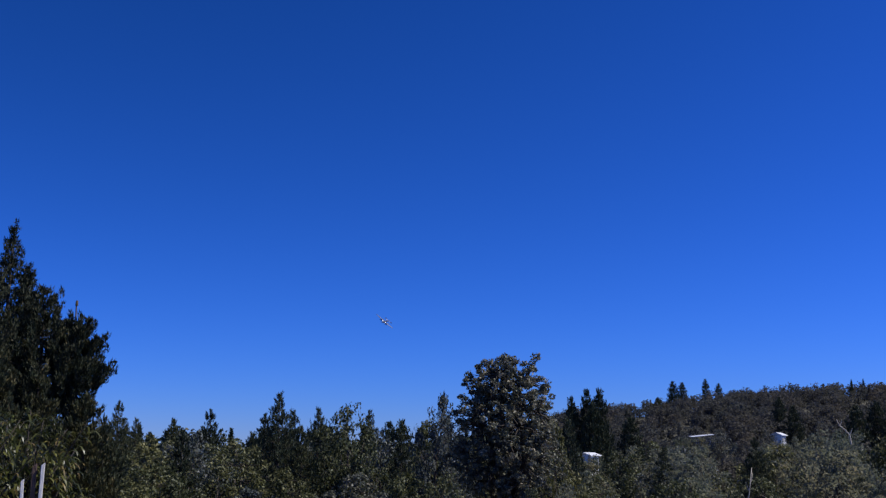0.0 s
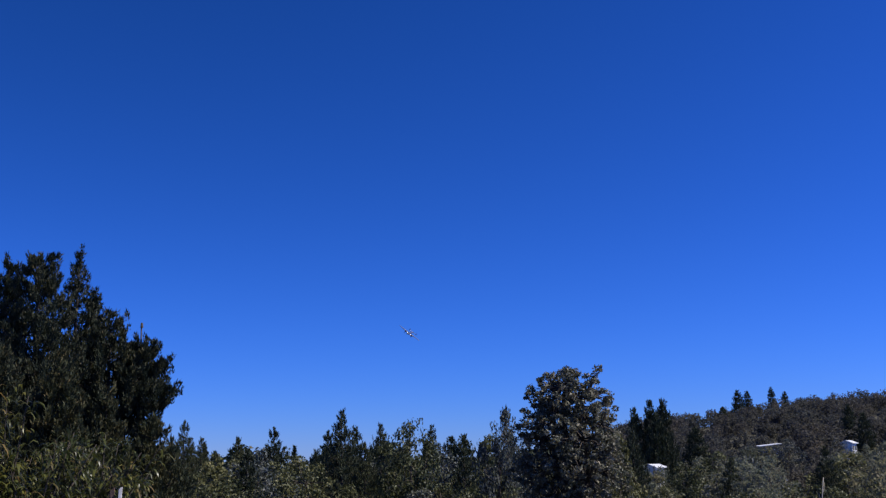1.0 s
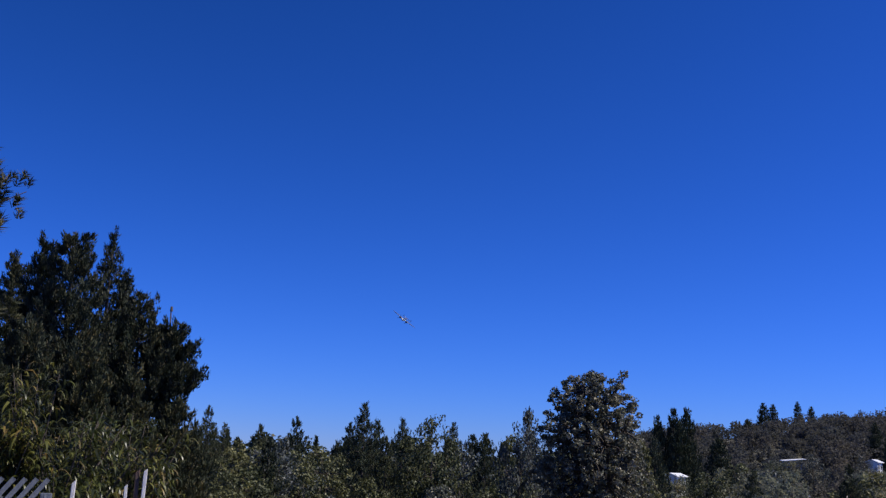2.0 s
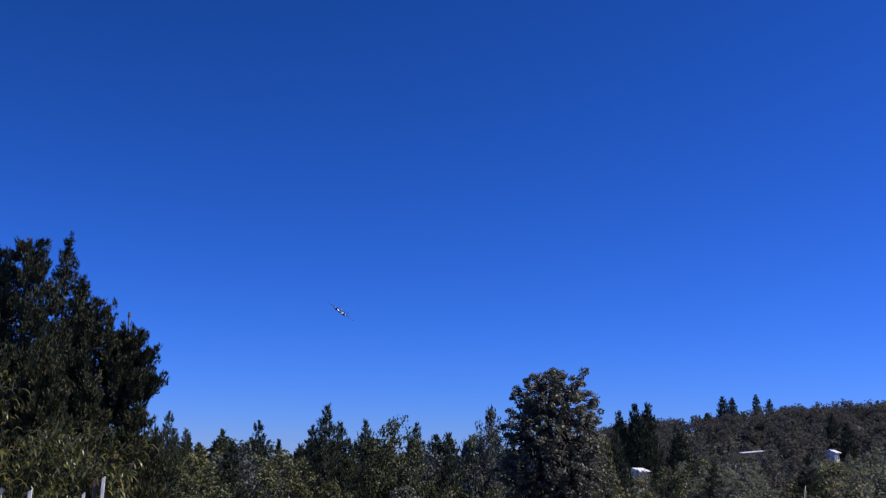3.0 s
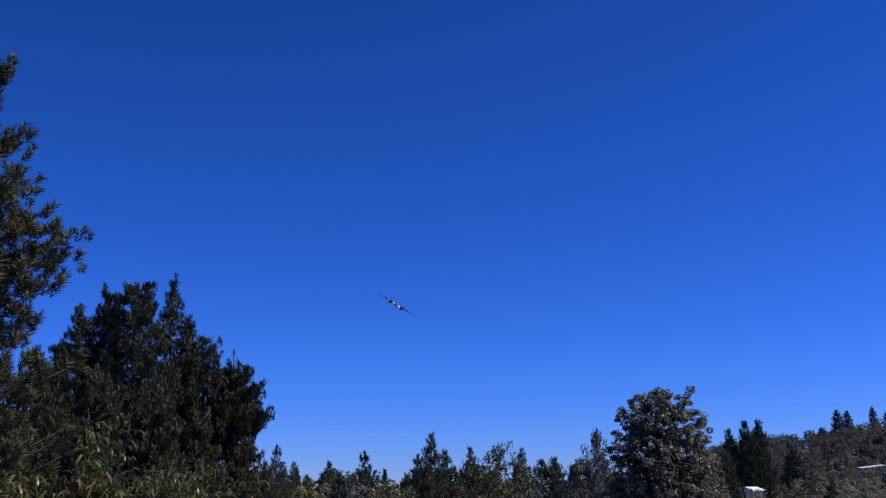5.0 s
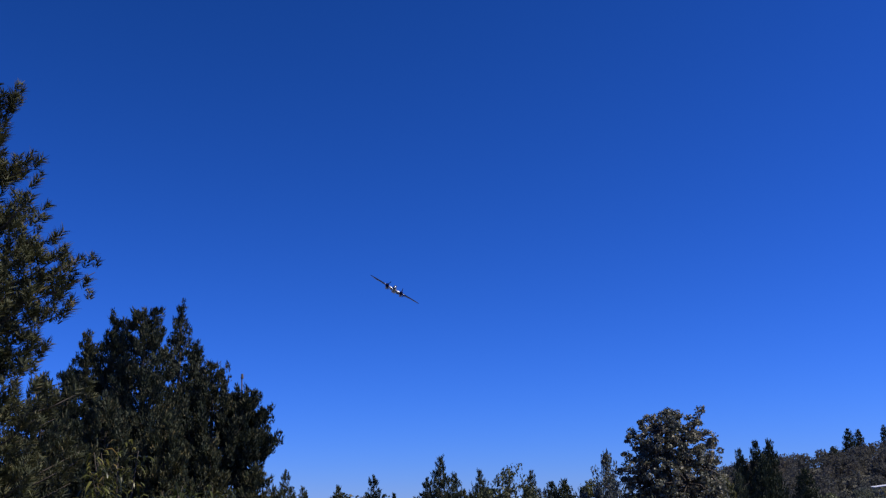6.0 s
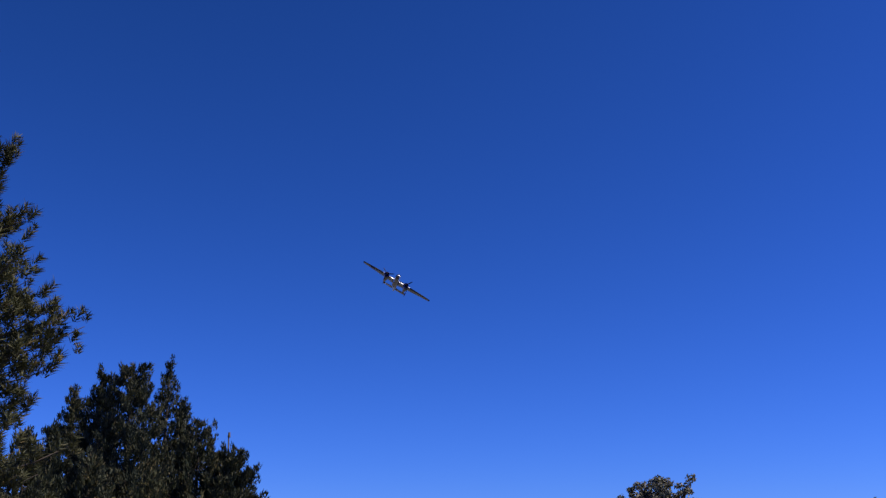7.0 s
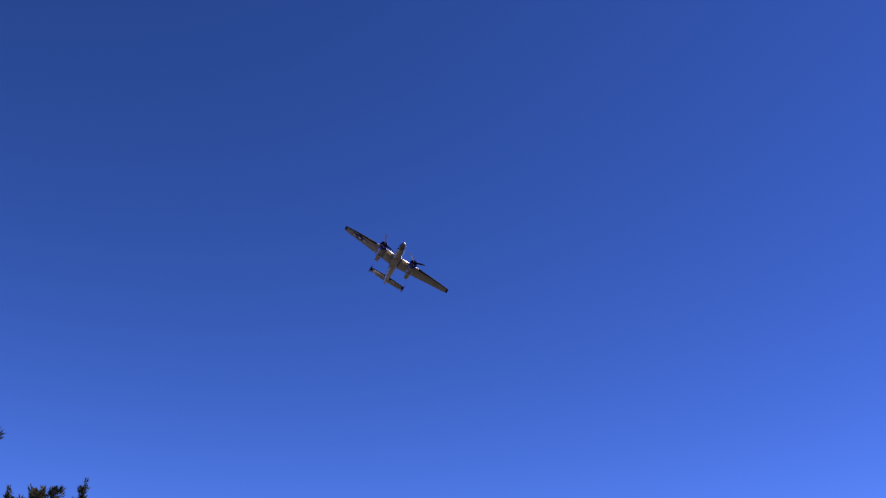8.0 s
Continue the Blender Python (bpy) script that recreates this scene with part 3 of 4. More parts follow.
# ---- houses among the trees ----
def box(bm, x0, x1, y0, y1, z0, z1):
    c = [bm.verts.new(p) for p in ((x0, y0, z0), (x1, y0, z0), (x1, y1, z0), (x0, y1, z0), (x0, y0, z1), (x1, y0, z1), (x1, y1, z1), (x0, y1, z1))]
    for f in ((3, 2, 1, 0), (4, 5, 6, 7), (0, 1, 5, 4), (1, 2, 6, 5), (2, 3, 7, 6), (3, 0, 4, 7)):
        bm.faces.new([c[i] for i in f])


def slab(bm, corners, thick):
    """A flat slab over four corners, given as seen from above, anticlockwise."""
    low = [bm.verts.new(q) for q in corners]
    high = [bm.verts.new((q[0], q[1], q[2] + thick)) for q in corners]
    bm.faces.new(high)
    bm.faces.new(low[::-1])
    for i in range(4):
        j = (i + 1) % 4
        bm.faces.new((low[i], low[j], high[j], high[i]))


def house(az, el, dist, length, depth, wall, pitch, turn, label, mono=False):
    """A small house whose roof reaches the elevation el: a gable roof, or one slope that rises along the length."""
    x, y = spot(az, dist)
    g = float(land(x, y))
    top = height_at(el, dist) - g
    low, hl, hd, e = top - pitch, length / 2, depth / 2, 0.35
    t = new("house")
    bm = bmesh.new()
    box(bm, -hl, hl, -hd, hd, -1.0, low)
    if not mono:
        for s in (-1, 1):
            bm.faces.new([bm.verts.new((s * hl, -hd, low)), bm.verts.new((s * hl, hd, low)), bm.verts.new((s * hl, 0, top))])
    part("wall", bm, TAN_WALL if mono else WHITE_WALL, t)
    if mono:
        bm = bmesh.new()
        slab(bm, [(-hl - e, -hd - e, low), (hl + e, -hd - e, top), (hl + e, hd + e, top + 0.2), (-hl - e, hd + e, low + 0.2)], 0.12)
        part("roof", bm, WHITE_ROOF, t, "pale metal roof with a single slope")
    else:
        for s in (-1, 1):
            drop = e * pitch / hd
            c = [(-hl - e, 0, top + 0.03), (hl + e, 0, top + 0.03), (hl + e, s * (hd + e), low - drop + 0.03), (-hl - e, s * (hd + e), low - drop + 0.03)]
            bm = bmesh.new()
            slab(bm, c[::-1] if s < 0 else [c[0], c[3], c[2], c[1]][::-1], 0.12)
            bmesh.ops.recalc_face_normals(bm, faces=bm.faces[:])
            part("roof_slope", bm, WHITE_ROOF, t, "pale metal roof")
    for wx in (-length * 0.26, length * 0.26):
        bm = bmesh.new()
        box(bm, wx - 0.4, wx + 0.4, -hd - 0.03, -hd + 0.02, low - 1.5, low - 0.55)
        w = part("window", bm, DARK_PANE, t, "dark window pane")
        bm = bmesh.new()
        for x0, x1, z0, z1 in ((-0.47, -0.4, -1.57, -0.48), (0.4, 0.47, -1.57, -0.48), (-0.4, 0.4, -1.57, -1.5), (-0.4, 0.4, -0.55, -0.48), (-0.02, 0.02, -1.5, -0.55)):
            box(bm, wx + x0, wx + x1, -hd - 0.06, -hd - 0.002, low + z0, low + z1)
        part("frame", bm, WHITE_WALL, w)
    t.matrix_basis = pose(x, y, g, 0, 0, turn)
    return tagged(t, label, "house", "houses among the trees")


house(7.95, -0.02, 150, 2.2, 1.8, 2.2, 0.3, 50, "small white shed half hidden by trees")
house(13.9, 0.95, 250, 4.4, 2.6, 2.4, 0.5, 0, "low tan building with a pale sloping roof among trees", True)
house(17.8, 1.05, 240, 2.4, 2.2, 2.6, 0.45, 50, "white gabled house half hidden by trees on the hillside")

# trees that hide the lower walls
for az, el, dist, wide, k in ((7.2, 0.1, 143, 0.8, 1), (7.6, -0.2, 142, 0.8, 0), (7.98, 0.06, 141, 0.2, 4), (8.0, -0.25, 140, 1.0, 1), (8.5, 0.0, 141, 0.8, 3), (12.7, 0.9, 240, 0.9, 1), (13.3, 0.9, 240, 1.0, 3), (13.9, 0.95, 241, 0.9, 3), (14.4, 1.05, 241, 0.8, 4), (14.9, 1.3, 238, 0.8, 4), (17.1, 1.3, 230, 0.5, 4), (17.45, 1.1, 231, 0.6, 4), (17.75, 0.66, 229, 1.3, 1), (18.05, 0.6, 228, 1.1, 3), (18.5, 0.95, 230, 0.7, 3)):
    plant(BUSH[k], 8.0, az, el, dist, wide, az * 50)

# ---- dead sapling in the brush ----
x, y = spot(16.5, 40)
g = float(land(x, y))
w = Wood()
top = height_at(-0.75, 40) - g
z = np.linspace(-0.3, top, 9)
w.tube(np.stack([0.04 * np.sin(z * 3.1) + 0.22 * (z - top), 0.05 * np.cos(z * 1.7), z], 1), np.linspace(0.04, 0.014, 9), 6)
for s, u in ((1, 0.82), (-1, 0.88), (1, 0.93)):
    p = np.array([0.04 * math.sin(u * top * 3.1) + 0.22 * (u - 1) * top, 0.05 * math.cos(u * top * 1.7), u * top])
    w.tube([p, p + [s * 0.06, 0.03, 0.16], p + [s * 0.08, 0.04, 0.34]], [0.012, 0.009, 0.004], 4)
snag = new("dead_sapling", w.mesh("dead_sapling", PALE_WOOD))
snag.matrix_basis = pose(x, y, g)
tagged(snag, "bare bleached dead sapling standing in the brush", "dead tree")


# ---- pale bent snag on the hillside ----
x, y = spot(20.7, 94)
g = float(land(x, y))
top = height_at(1.72, 94) - g
w = Wood()
w.tube([(1.1, 0, -0.3), (1.15, 0.1, top - 2.2), (1.0, 0, top - 1.3), (0.65, 0.05, top - 0.85), (0.2, 0, top - 0.5), (0.0, 0, top)], [0.08, 0.07, 0.065, 0.06, 0.05, 0.02], 6)
w.tube([(1.0, 0, top - 1.3), (1.2, 0.05, top - 0.95), (1.3, 0, top - 0.7)], [0.05, 0.04, 0.015], 5)
w.tube([(0.2, 0, top - 0.5), (0.4, 0.05, top - 0.25), (0.45, 0, top - 0.05)], [0.045, 0.035, 0.012], 5)
bent = new("dead_tree", w.mesh("dead_tree", PALE_WOOD))
bent.matrix_basis = pose(x, y, g)
tagged(bent, "pale bent dead tree among hillside scrub", "dead tree")

# ---- garden edge: peach saplings, stakes, lattice ----
def peach(seed, az, el, dist, w, leaves):
    x, y = spot(az, dist)
    g = float(land(x, y))
    h = height_at(el, dist) - g
    rng = np.random.default_rng(seed)
    wood = Wood()
    wood.tube([(0, 0, -0.1), (0.02, 0, h * 0.3), (0, 0.03, h * 0.6)], [0.03, 0.025, 0.014], 6)
    pts, twigs = [], []
    for k in range(26):
        a, u = rng.uniform(0, 6.28), rng.uniform(0.12, 0.62)
        ln = w * 0.55 * rng.uniform(0.6, 1.15)
        out = np.array([math.cos(a), math.sin(a), 0])
        s = np.linspace(0, 1, 6)[:, None]
        if k < 6:
            u, ln = 0.5, ln * 0.5
        tipz = h * rng.uniform(0.9, 0.99) if k < 6 else min(h * 0.93, u * h + ln * rng.uniform(0.7, 1.9))
        path = np.array([0, 0, u * h]) + out * ln * s ** 0.85 + np.array([0, 0, tipz - u * h]) * s
        twig = Wood()
        twig.tube(path, np.linspace(0.011, 0.003, 6), 4)
        twigs.append(twig)
        m = max(6, leaves // 26)
        q = rng.uniform(0.12, 1, m)
        pts.append(np.array([np.interp(q, s[:, 0], path[:, i]) for i in range(3)]).T + rng.normal(0, 0.035, (m, 3)))
    pts = np.concatenate(pts)
    n = len(pts)
    out = unit(rng.normal(size=(n, 3)) * [1, 1, 0.35] + [0, 0, 0.15])
    side = unit(np.cross(out, [0, 0, 1]) + rng.normal(0, 0.2, (n, 3)))
    ln = rng.uniform(0.075, 0.15, (n, 1))
    wd = ln * 0.075
    down = np.array([0, 0, -1.0])
    bow = rng.uniform(0.25, 0.9, (n, 1))
    mid = pts + out * ln * 0.42 + down * ln * 0.1 * bow + np.array([0, 0, 0.08]) * ln
    far = pts + out * ln * 0.72 + down * ln * 0.4 * bow
    tip = pts + out * ln * 0.85 + down * ln * 0.85 * bow
    fold = np.cross(side, out) * ln * 0.03
    v = np.stack([pts, mid - side * wd + fold, mid + side * wd + fold, far - side * wd * 0.8 + fold, far + side * wd * 0.8 + fold, tip], 1).reshape(-1, 3)
    i = np.arange(n)[:, None] * 6
    t = np.concatenate([i + [0, 1, 2], i + [1, 3, 2], i + [2, 3, 4], i + [3, 5, 4]])
    th = tree_thing("peach_sapling", (wood, (v, t)), PEACH_LEAF, "leafy peach sapling with long drooping yellow-green leaves", "fruit tree", "peach saplings along the fence")
    for twig in twigs:
        new("branch", twig.mesh("branch", BARK)).parent = th
    th.matrix_basis = pose(x, y, g)


for k, (az, el, dist, w, n) in enumerate([(-31.5, 1.6, 8.8, 1.5, 2300), (-28.6, 1.6, 9.0, 1.4, 2300), (-25.9, 4.3, 8.6, 0.75, 2200), (-24.4, 2.3, 8.4, 1.1, 1900), (-22.7, 1.8, 9.0, 1.1, 1900), (-21.3, 2.1, 9.2, 0.95, 1700), (-20.2, 0.6, 9.4, 0.8, 1200)]):
    peach(90 + k, az, el, dist, w, n)


def stake(az, el, dist, width, material, lean, label):
    x, y = spot(az, dist)
    g = float(land(x, y))
    h = height_at(el, dist) - g
    bm = bmesh.new()
    box(bm, -width / 2, width / 2, -width / 2, width / 2, -0.2, h)
    bmesh.ops.bevel(bm, geom=bm.edges[:], offset=width * 0.12, segments=1, affect="EDGES")
    for v in bm.verts:
        if v.co.z > h * 0.9:
            v.co.z += v.co.x * 0.8
    t = mesh_object("garden_stake", [v.co[:] for v in bm.verts], [], material)
    bm.to_mesh(t.data)
    bm.free()
    t.matrix_basis = pose(x, y, g, 0, lean, 20)
    tagged(t, label, "stake", "stakes beside the saplings")


stake(-20.42, -0.85, 7.4, 0.024, WHITE_STAKE, 1, "white painted wooden garden stake beside a brown one")
stake(-20.62, -0.9, 7.42, 0.03, RUST, 0, "weathered brown wooden stake beside a white one")
stake(-20.95, -1.66, 7.3, 0.02, WHITE_STAKE, -1, "short white painted wooden garden stake")
stake(-23.9, -1.55, 7.2, 0.026, WHITE_STAKE, 1, "white painted wooden garden stake among the saplings")


def lattice(az, el, dist, length):
    x, y = spot(az, dist)
    g = float(land(x, y))
    h = height_at(el, dist) - g
    t = new("lattice_panel")
    for z0 in (h - 0.5, h - 0.2):
        bm = bmesh.new()
        box(bm, -length / 2, length / 2, -0.02, 0.02, z0, z0 + 0.05)
        part("rail", bm, GREY_WOOD, t)
    for px in (-length / 2, length / 2):
        bm = bmesh.new()
        box(bm, px - 0.03, px + 0.03, -0.035, 0.035, -0.2, h - 0.08)
        part("post", bm, GREY_WOOD, t)
    run = 0.42
    bm = bmesh.new()
    box(bm, -0.013, 0.013, -0.006, 0.006, 0, run / math.cos(radians(37)))
    me = bpy.data.meshes.new("slat")
    bm.to_mesh(me)
    bm.free()
    me.materials.append(GREY_WOOD)
    for way, off in ((1, -0.03), (-1, 0.03)):
        px = -length / 2 + 0.2
        while px < length / 2 - 0.16:
            s = new("slat", me)
            s.parent = t
            s.matrix_basis = pose(px - way * run * 0.37, off, h - run, 0, way * 37, 0)
            px += 0.06
    t.matrix_basis = pose(x, y, g, 0, 0, 29)
    tagged(t, "weathered grey diagonal lattice panel below the saplings", "fence panel")


lattice(-29.0, -1.45, 6.4, 0.9)


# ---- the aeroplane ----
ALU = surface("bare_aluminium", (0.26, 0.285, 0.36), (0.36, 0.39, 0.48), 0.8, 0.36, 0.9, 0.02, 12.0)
# much paler than the other aluminium: the sun's glint is put into its colour
GLINT_ALU = surface("glint_polished_aluminium", (0.8, 0.81, 0.83), (0.88, 0.89, 0.91), 1.2, 0.48, 1.0, 0.0)
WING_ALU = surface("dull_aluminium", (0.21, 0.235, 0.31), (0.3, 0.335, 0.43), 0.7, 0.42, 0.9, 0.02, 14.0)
NAVY = surface("dark_blue_enamel", (0.005, 0.012, 0.15), (0.01, 0.024, 0.24), 1.5, 0.35, 0.0, 0.0)
BLACK = surface("black_rubber_paint", (0.004, 0.004, 0.009), (0.009, 0.009, 0.018), 3.0, 0.6, 0.0, 0.0)
STAR_WHITE = surface("faded_white_marking", (0.45, 0.45, 0.46), (0.6, 0.6, 0.6), 3.0, 0.5, 0.0, 0.0)
GLAZE = surface("smoked_perspex", (0.03, 0.035, 0.045), (0.06, 0.065, 0.08), 1.0, 0.06, 0.0, 0.0)
DARK_METAL = surface("sooty_metal", (0.012, 0.014, 0.022), (0.03, 0.032, 0.045), 4.0, 0.6, 0.2, 0.1)

for m in (BLACK, DARK_METAL, NAVY):
    for n in m.node_tree.nodes:
        if n.type == "BSDF_PRINCIPLED":
            n.inputs["Specular IOR Level"].default_value = 0.15


def loft(rings, cap=True):
    bm = bmesh.new()
    rows = [[bm.verts.new(p) for p in ring] for ring in rings]
    for a, b in zip(rows, rows[1:]):
        for j in range(len(a)):
            k = (j + 1) % len(a)
            bm.faces.new((a[j], a[k], b[k], b[j]))
    if cap:
        bm.faces.new(rows[0][::-1])
        bm.faces.new(rows[-1])
    bmesh.ops.recalc_face_normals(bm, faces=bm.faces[:])
    return bm


def body_rings(stations, sides=22, square=2.4, x0=0.0):
    """Rings along y: (y, half width, half height, centre height)."""
    out = []
    for y, a, b, zc in stations:
        ring = []
        for i in range(sides):
            u = 2 * math.pi * i / sides
            c, s = math.cos(u), math.sin(u)
            ring.append((x0 + a * math.copysign(abs(c) ** (2 / square), c), y, zc + b * math.copysign(abs(s) ** (2 / square), s)))
        out.append(ring)
    return out


def wing_rings(sections, upright=False, cut=(0.0, 1.0), swell=1.0):
    """Aerofoil rings: (x, leading edge y, chord, z, thickness share). upright turns the span into z."""
    out = []
    steps = [cut[0] + (cut[1] - cut[0]) * (0.5 - 0.5 * math.cos(math.pi * i / 9)) for i in range(10)]
    for x, le, chord, z, th in sections:
        def half(u):
            return swell * th * chord * 5 * (0.2969 * math.sqrt(max(u, 0)) - 0.126 * u - 0.3516 * u * u + 0.2843 * u ** 3 - 0.1036 * u ** 4)
        top = [(le - u * chord, half(u) * 1.1) for u in steps]
        low = [(le - u * chord, -half(u) * 0.85) for u in steps[::-1]]
        loop = top + (low if cut[0] > 0 else low[:-1])
        out.append([(p[1] + x, p[0], z) if upright else (x, p[0], z + p[1]) for p in loop])
    return out


def wing_sections(side):
    return [(side * x, le, ch, z, th) for x, le, ch, z, th in ((0.0, 1.25, 3.5, -0.12, 0.17), (1.5, 1.2, 3.4, -0.02, 0.17), (2.95, 1.15, 3.2, 0.1, 0.165), (4.2, 1.05, 2.95, 0.16, 0.155), (7.2, 0.72, 2.25, 0.26, 0.14), (9.4, 0.42, 1.7, 0.3, 0.12), (10.05, 0.3, 1.45, 0.31, 0.1), (10.28, 0.12, 1.05, 0.32, 0.07))]


def build_plane():
    t = new("bomber_plane")
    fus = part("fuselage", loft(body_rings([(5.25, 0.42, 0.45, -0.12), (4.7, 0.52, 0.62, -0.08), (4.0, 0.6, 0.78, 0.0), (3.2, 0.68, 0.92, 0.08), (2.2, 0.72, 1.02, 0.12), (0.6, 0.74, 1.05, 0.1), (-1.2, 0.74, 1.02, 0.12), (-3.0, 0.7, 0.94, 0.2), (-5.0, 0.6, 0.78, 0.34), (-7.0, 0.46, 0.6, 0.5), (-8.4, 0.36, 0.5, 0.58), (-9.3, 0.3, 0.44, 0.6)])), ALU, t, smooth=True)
    nose = part("nose_glazing", loft(body_rings([(5.95, 0.1, 0.12, -0.16), (5.85, 0.24, 0.26, -0.15), (5.6, 0.35, 0.38, -0.13), (5.26, 0.43, 0.46, -0.12), (4.7, 0.54, 0.64, -0.08), (4.35, 0.59, 0.74, -0.03)])), GLAZE, fus, "glazed bombardier nose", True)
    for y, a, b, zc in ((5.6, 0.355, 0.385, -0.13), (5.26, 0.438, 0.468, -0.12), (4.8, 0.53, 0.62, -0.085)):
        part("glazing_bar", loft(body_rings([(y + 0.03, a, b, zc), (y - 0.03, a + 0.012, b + 0.012, zc)])), ALU, nose, "", True)
    part("nose_cap", loft(body_rings([(6.02, 0.03, 0.04, -0.16), (5.99, 0.1, 0.12, -0.16), (5.88, 0.22, 0.24, -0.155)])), ALU, nose, "pale nose cap", True)
    part("cockpit_glazing", loft(body_rings([(3.9, 0.3, 0.1, 0.74), (3.3, 0.5, 0.34, 0.86), (2.6, 0.54, 0.4, 0.92), (2.0, 0.48, 0.3, 0.98), (1.5, 0.3, 0.12, 1.05)])), GLAZE, fus, "framed cockpit canopy", True)
    part("tail_turret", loft(body_rings([(-9.28, 0.31, 0.4, 0.72), (-9.6, 0.28, 0.36, 0.76), (-9.85, 0.15, 0.2, 0.78)])), GLAZE, fus, "glazed tail gunner position", True)
    part("top_turret", loft([[(0.42 * r * math.cos(a), -1.9 + 0.42 * r * math.sin(a), z) for a in [2 * math.pi * i / 16 for i in range(16)]] for r, z in ((1, 1.0), (0.95, 1.22), (0.7, 1.4), (0.25, 1.48))]), GLAZE, fus, "domed upper gun turret", True)
    for px in (-0.3, 0.3):
        bm = bmesh.new()
        box(bm, px - 0.28, px + 0.28, -1.6, 1.8, -0.96, -0.945)
        part("bay_door", bm, ALU, fus, "closed bomb bay door")
    for side in (1, -1):
        secs = wing_sections(side)
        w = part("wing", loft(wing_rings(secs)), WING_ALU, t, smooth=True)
        # pale, swollen strip that stands in for sun glinting along the edge
        part("leading_edge", loft(wing_rings([(side * 0.74, 1.26, 3.45, -0.07, 0.17), (side * 1.5, 1.23, 3.4, -0.02, 0.17), (side * 2.35, 1.2, 3.28, 0.05, 0.166)], cut=(0.0, 0.14), swell=1.12)), GLINT_ALU, w, "polished inner leading edge made paler for the sun's glint", True)
        part("deicing_boot", loft(wing_rings([(a, b + 0.025, c, d, e) for a, b, c, d, e in secs[3:]], cut=(0.0, 0.1), swell=1.06)), BLACK, w, "black rubber leading edge boot", True)
        part("wing_tip", loft(wing_rings([(side * 9.95, 0.34, 1.5, 0.31, 0.105), (side * 10.1, 0.3, 1.42, 0.314, 0.1), (side * 10.3, 0.14, 1.08, 0.32, 0.075)], swell=1.1)), BLACK, w, "dark painted wing tip", True)
        part("aileron", loft(wing_rings([(s[0], s[1] - 0.02, s[2] * 1.012, s[3], s[4]) for s in secs[4:6]], cut=(0.78, 1.0), swell=1.04)), WING_ALU, w)
        part("flap", loft(wing_rings([(s[0], s[1] - 0.02, s[2] * 1.01, s[3], s[4]) for s in secs[3:5]], cut=(0.8, 1.0), swell=1.03)), WING_ALU, w)
        x0 = side * 2.95
        nac = part("nacelle", loft(body_rings([(1.55, 0.64, 0.66, -0.1), (0.8, 0.66, 0.72, -0.12), (-0.4, 0.62, 0.74, -0.18), (-1.8, 0.52, 0.62, -0.16), (-3.0, 0.34, 0.4, -0.02), (-3.9, 0.12, 0.14, 0.1), (-4.1, 0.03, 0.04, 0.12)], 18, 2.0, x0)), WING_ALU, t, smooth=True)
        cowl = part("cowling", loft(body_rings([(1.4, 0.665, 0.685, -0.1), (1.75, 0.7, 0.72, -0.1), (2.1, 0.69, 0.71, -0.1), (2.28, 0.62, 0.64, -0.1), (2.32, 0.54, 0.56, -0.1), (2.2, 0.5, 0.52, -0.1), (1.9, 0.48, 0.5, -0.1)], 20, 2.0, x0)), NAVY, nac, "dark blue engine cowling", True)
        for i in range(9):
            a = 2 * math.pi * i / 9
            q = Matrix.Translation((x0 + 0.32 * math.cos(a), 1.98, -0.1 + 0.32 * math.sin(a)))
            bm = bmesh.new()
            bmesh.ops.create_cone(bm, cap_ends=True, segments=8, radius1=0.12, radius2=0.1, depth=0.3, matrix=q @ Matrix.Rotation(math.pi / 2, 4, "X"))
            part("engine_cylinder", bm, DARK_METAL, nac, "sooty radial engine cylinder" if i == 0 else "")
        bm = bmesh.new()
        box(bm, x0 - 0.3, x0 + 0.3, -2.2, -0.2, -0.955, -0.925)
        part("gear_door", bm, ALU, nac, "closed undercarriage doors")
        bm = bmesh.new()
        box(bm, x0 - 0.17, x0 + 0.17, 0.9, 1.9, 0.55, 0.78)
        bmesh.ops.bevel(bm, geom=bm.edges[:], offset=0.07, segments=2, affect="EDGES")
        part("air_intake", bm, ALU, nac)
        fin = part("fin", loft(wing_rings([(side * 3.4, -7.9, 1.0, 0.25, 0.09), (side * 3.4, -7.55, 1.75, 0.42, 0.1), (side * 3.4, -7.5, 1.95, 0.9, 0.1), (side * 3.4, -7.75, 1.6, 1.45, 0.1), (side * 3.4, -8.1, 1.0, 1.8, 0.09), (side * 3.4, -8.45, 0.45, 1.95, 0.08)], True)), NAVY, t, smooth=True)
        part("rudder", loft(wing_rings([(side * 3.4, -7.62, 1.75, 0.42, 0.1), (side * 3.4, -7.52, 1.98, 0.9, 0.1), (side * 3.4, -7.8, 1.6, 1.45, 0.1)], True, (0.55, 1.0), 1.06)), NAVY, fin)
        # propeller on its own hub
        prop = part("propeller", loft([[(r * math.cos(2 * math.pi * i / 14), y, r * math.sin(2 * math.pi * i / 14)) for i in range(14)] for y, r in ((-0.25, 0.14), (-0.05, 0.17), (0.12, 0.14), (0.24, 0.06))]), DARK_METAL, t, "three-bladed propeller")
        for i in range(3):
            turn = Matrix.Rotation(2 * math.pi * i / 3, 4, "Y")
            ring = []
            for r, c, tw in ((0.12, 0.1, 50), (0.4, 0.22, 42), (0.9, 0.3, 32), (1.45, 0.26, 24), (1.72, 0.21, 20)):
                ca, sa = math.cos(radians(tw)), math.sin(radians(tw))
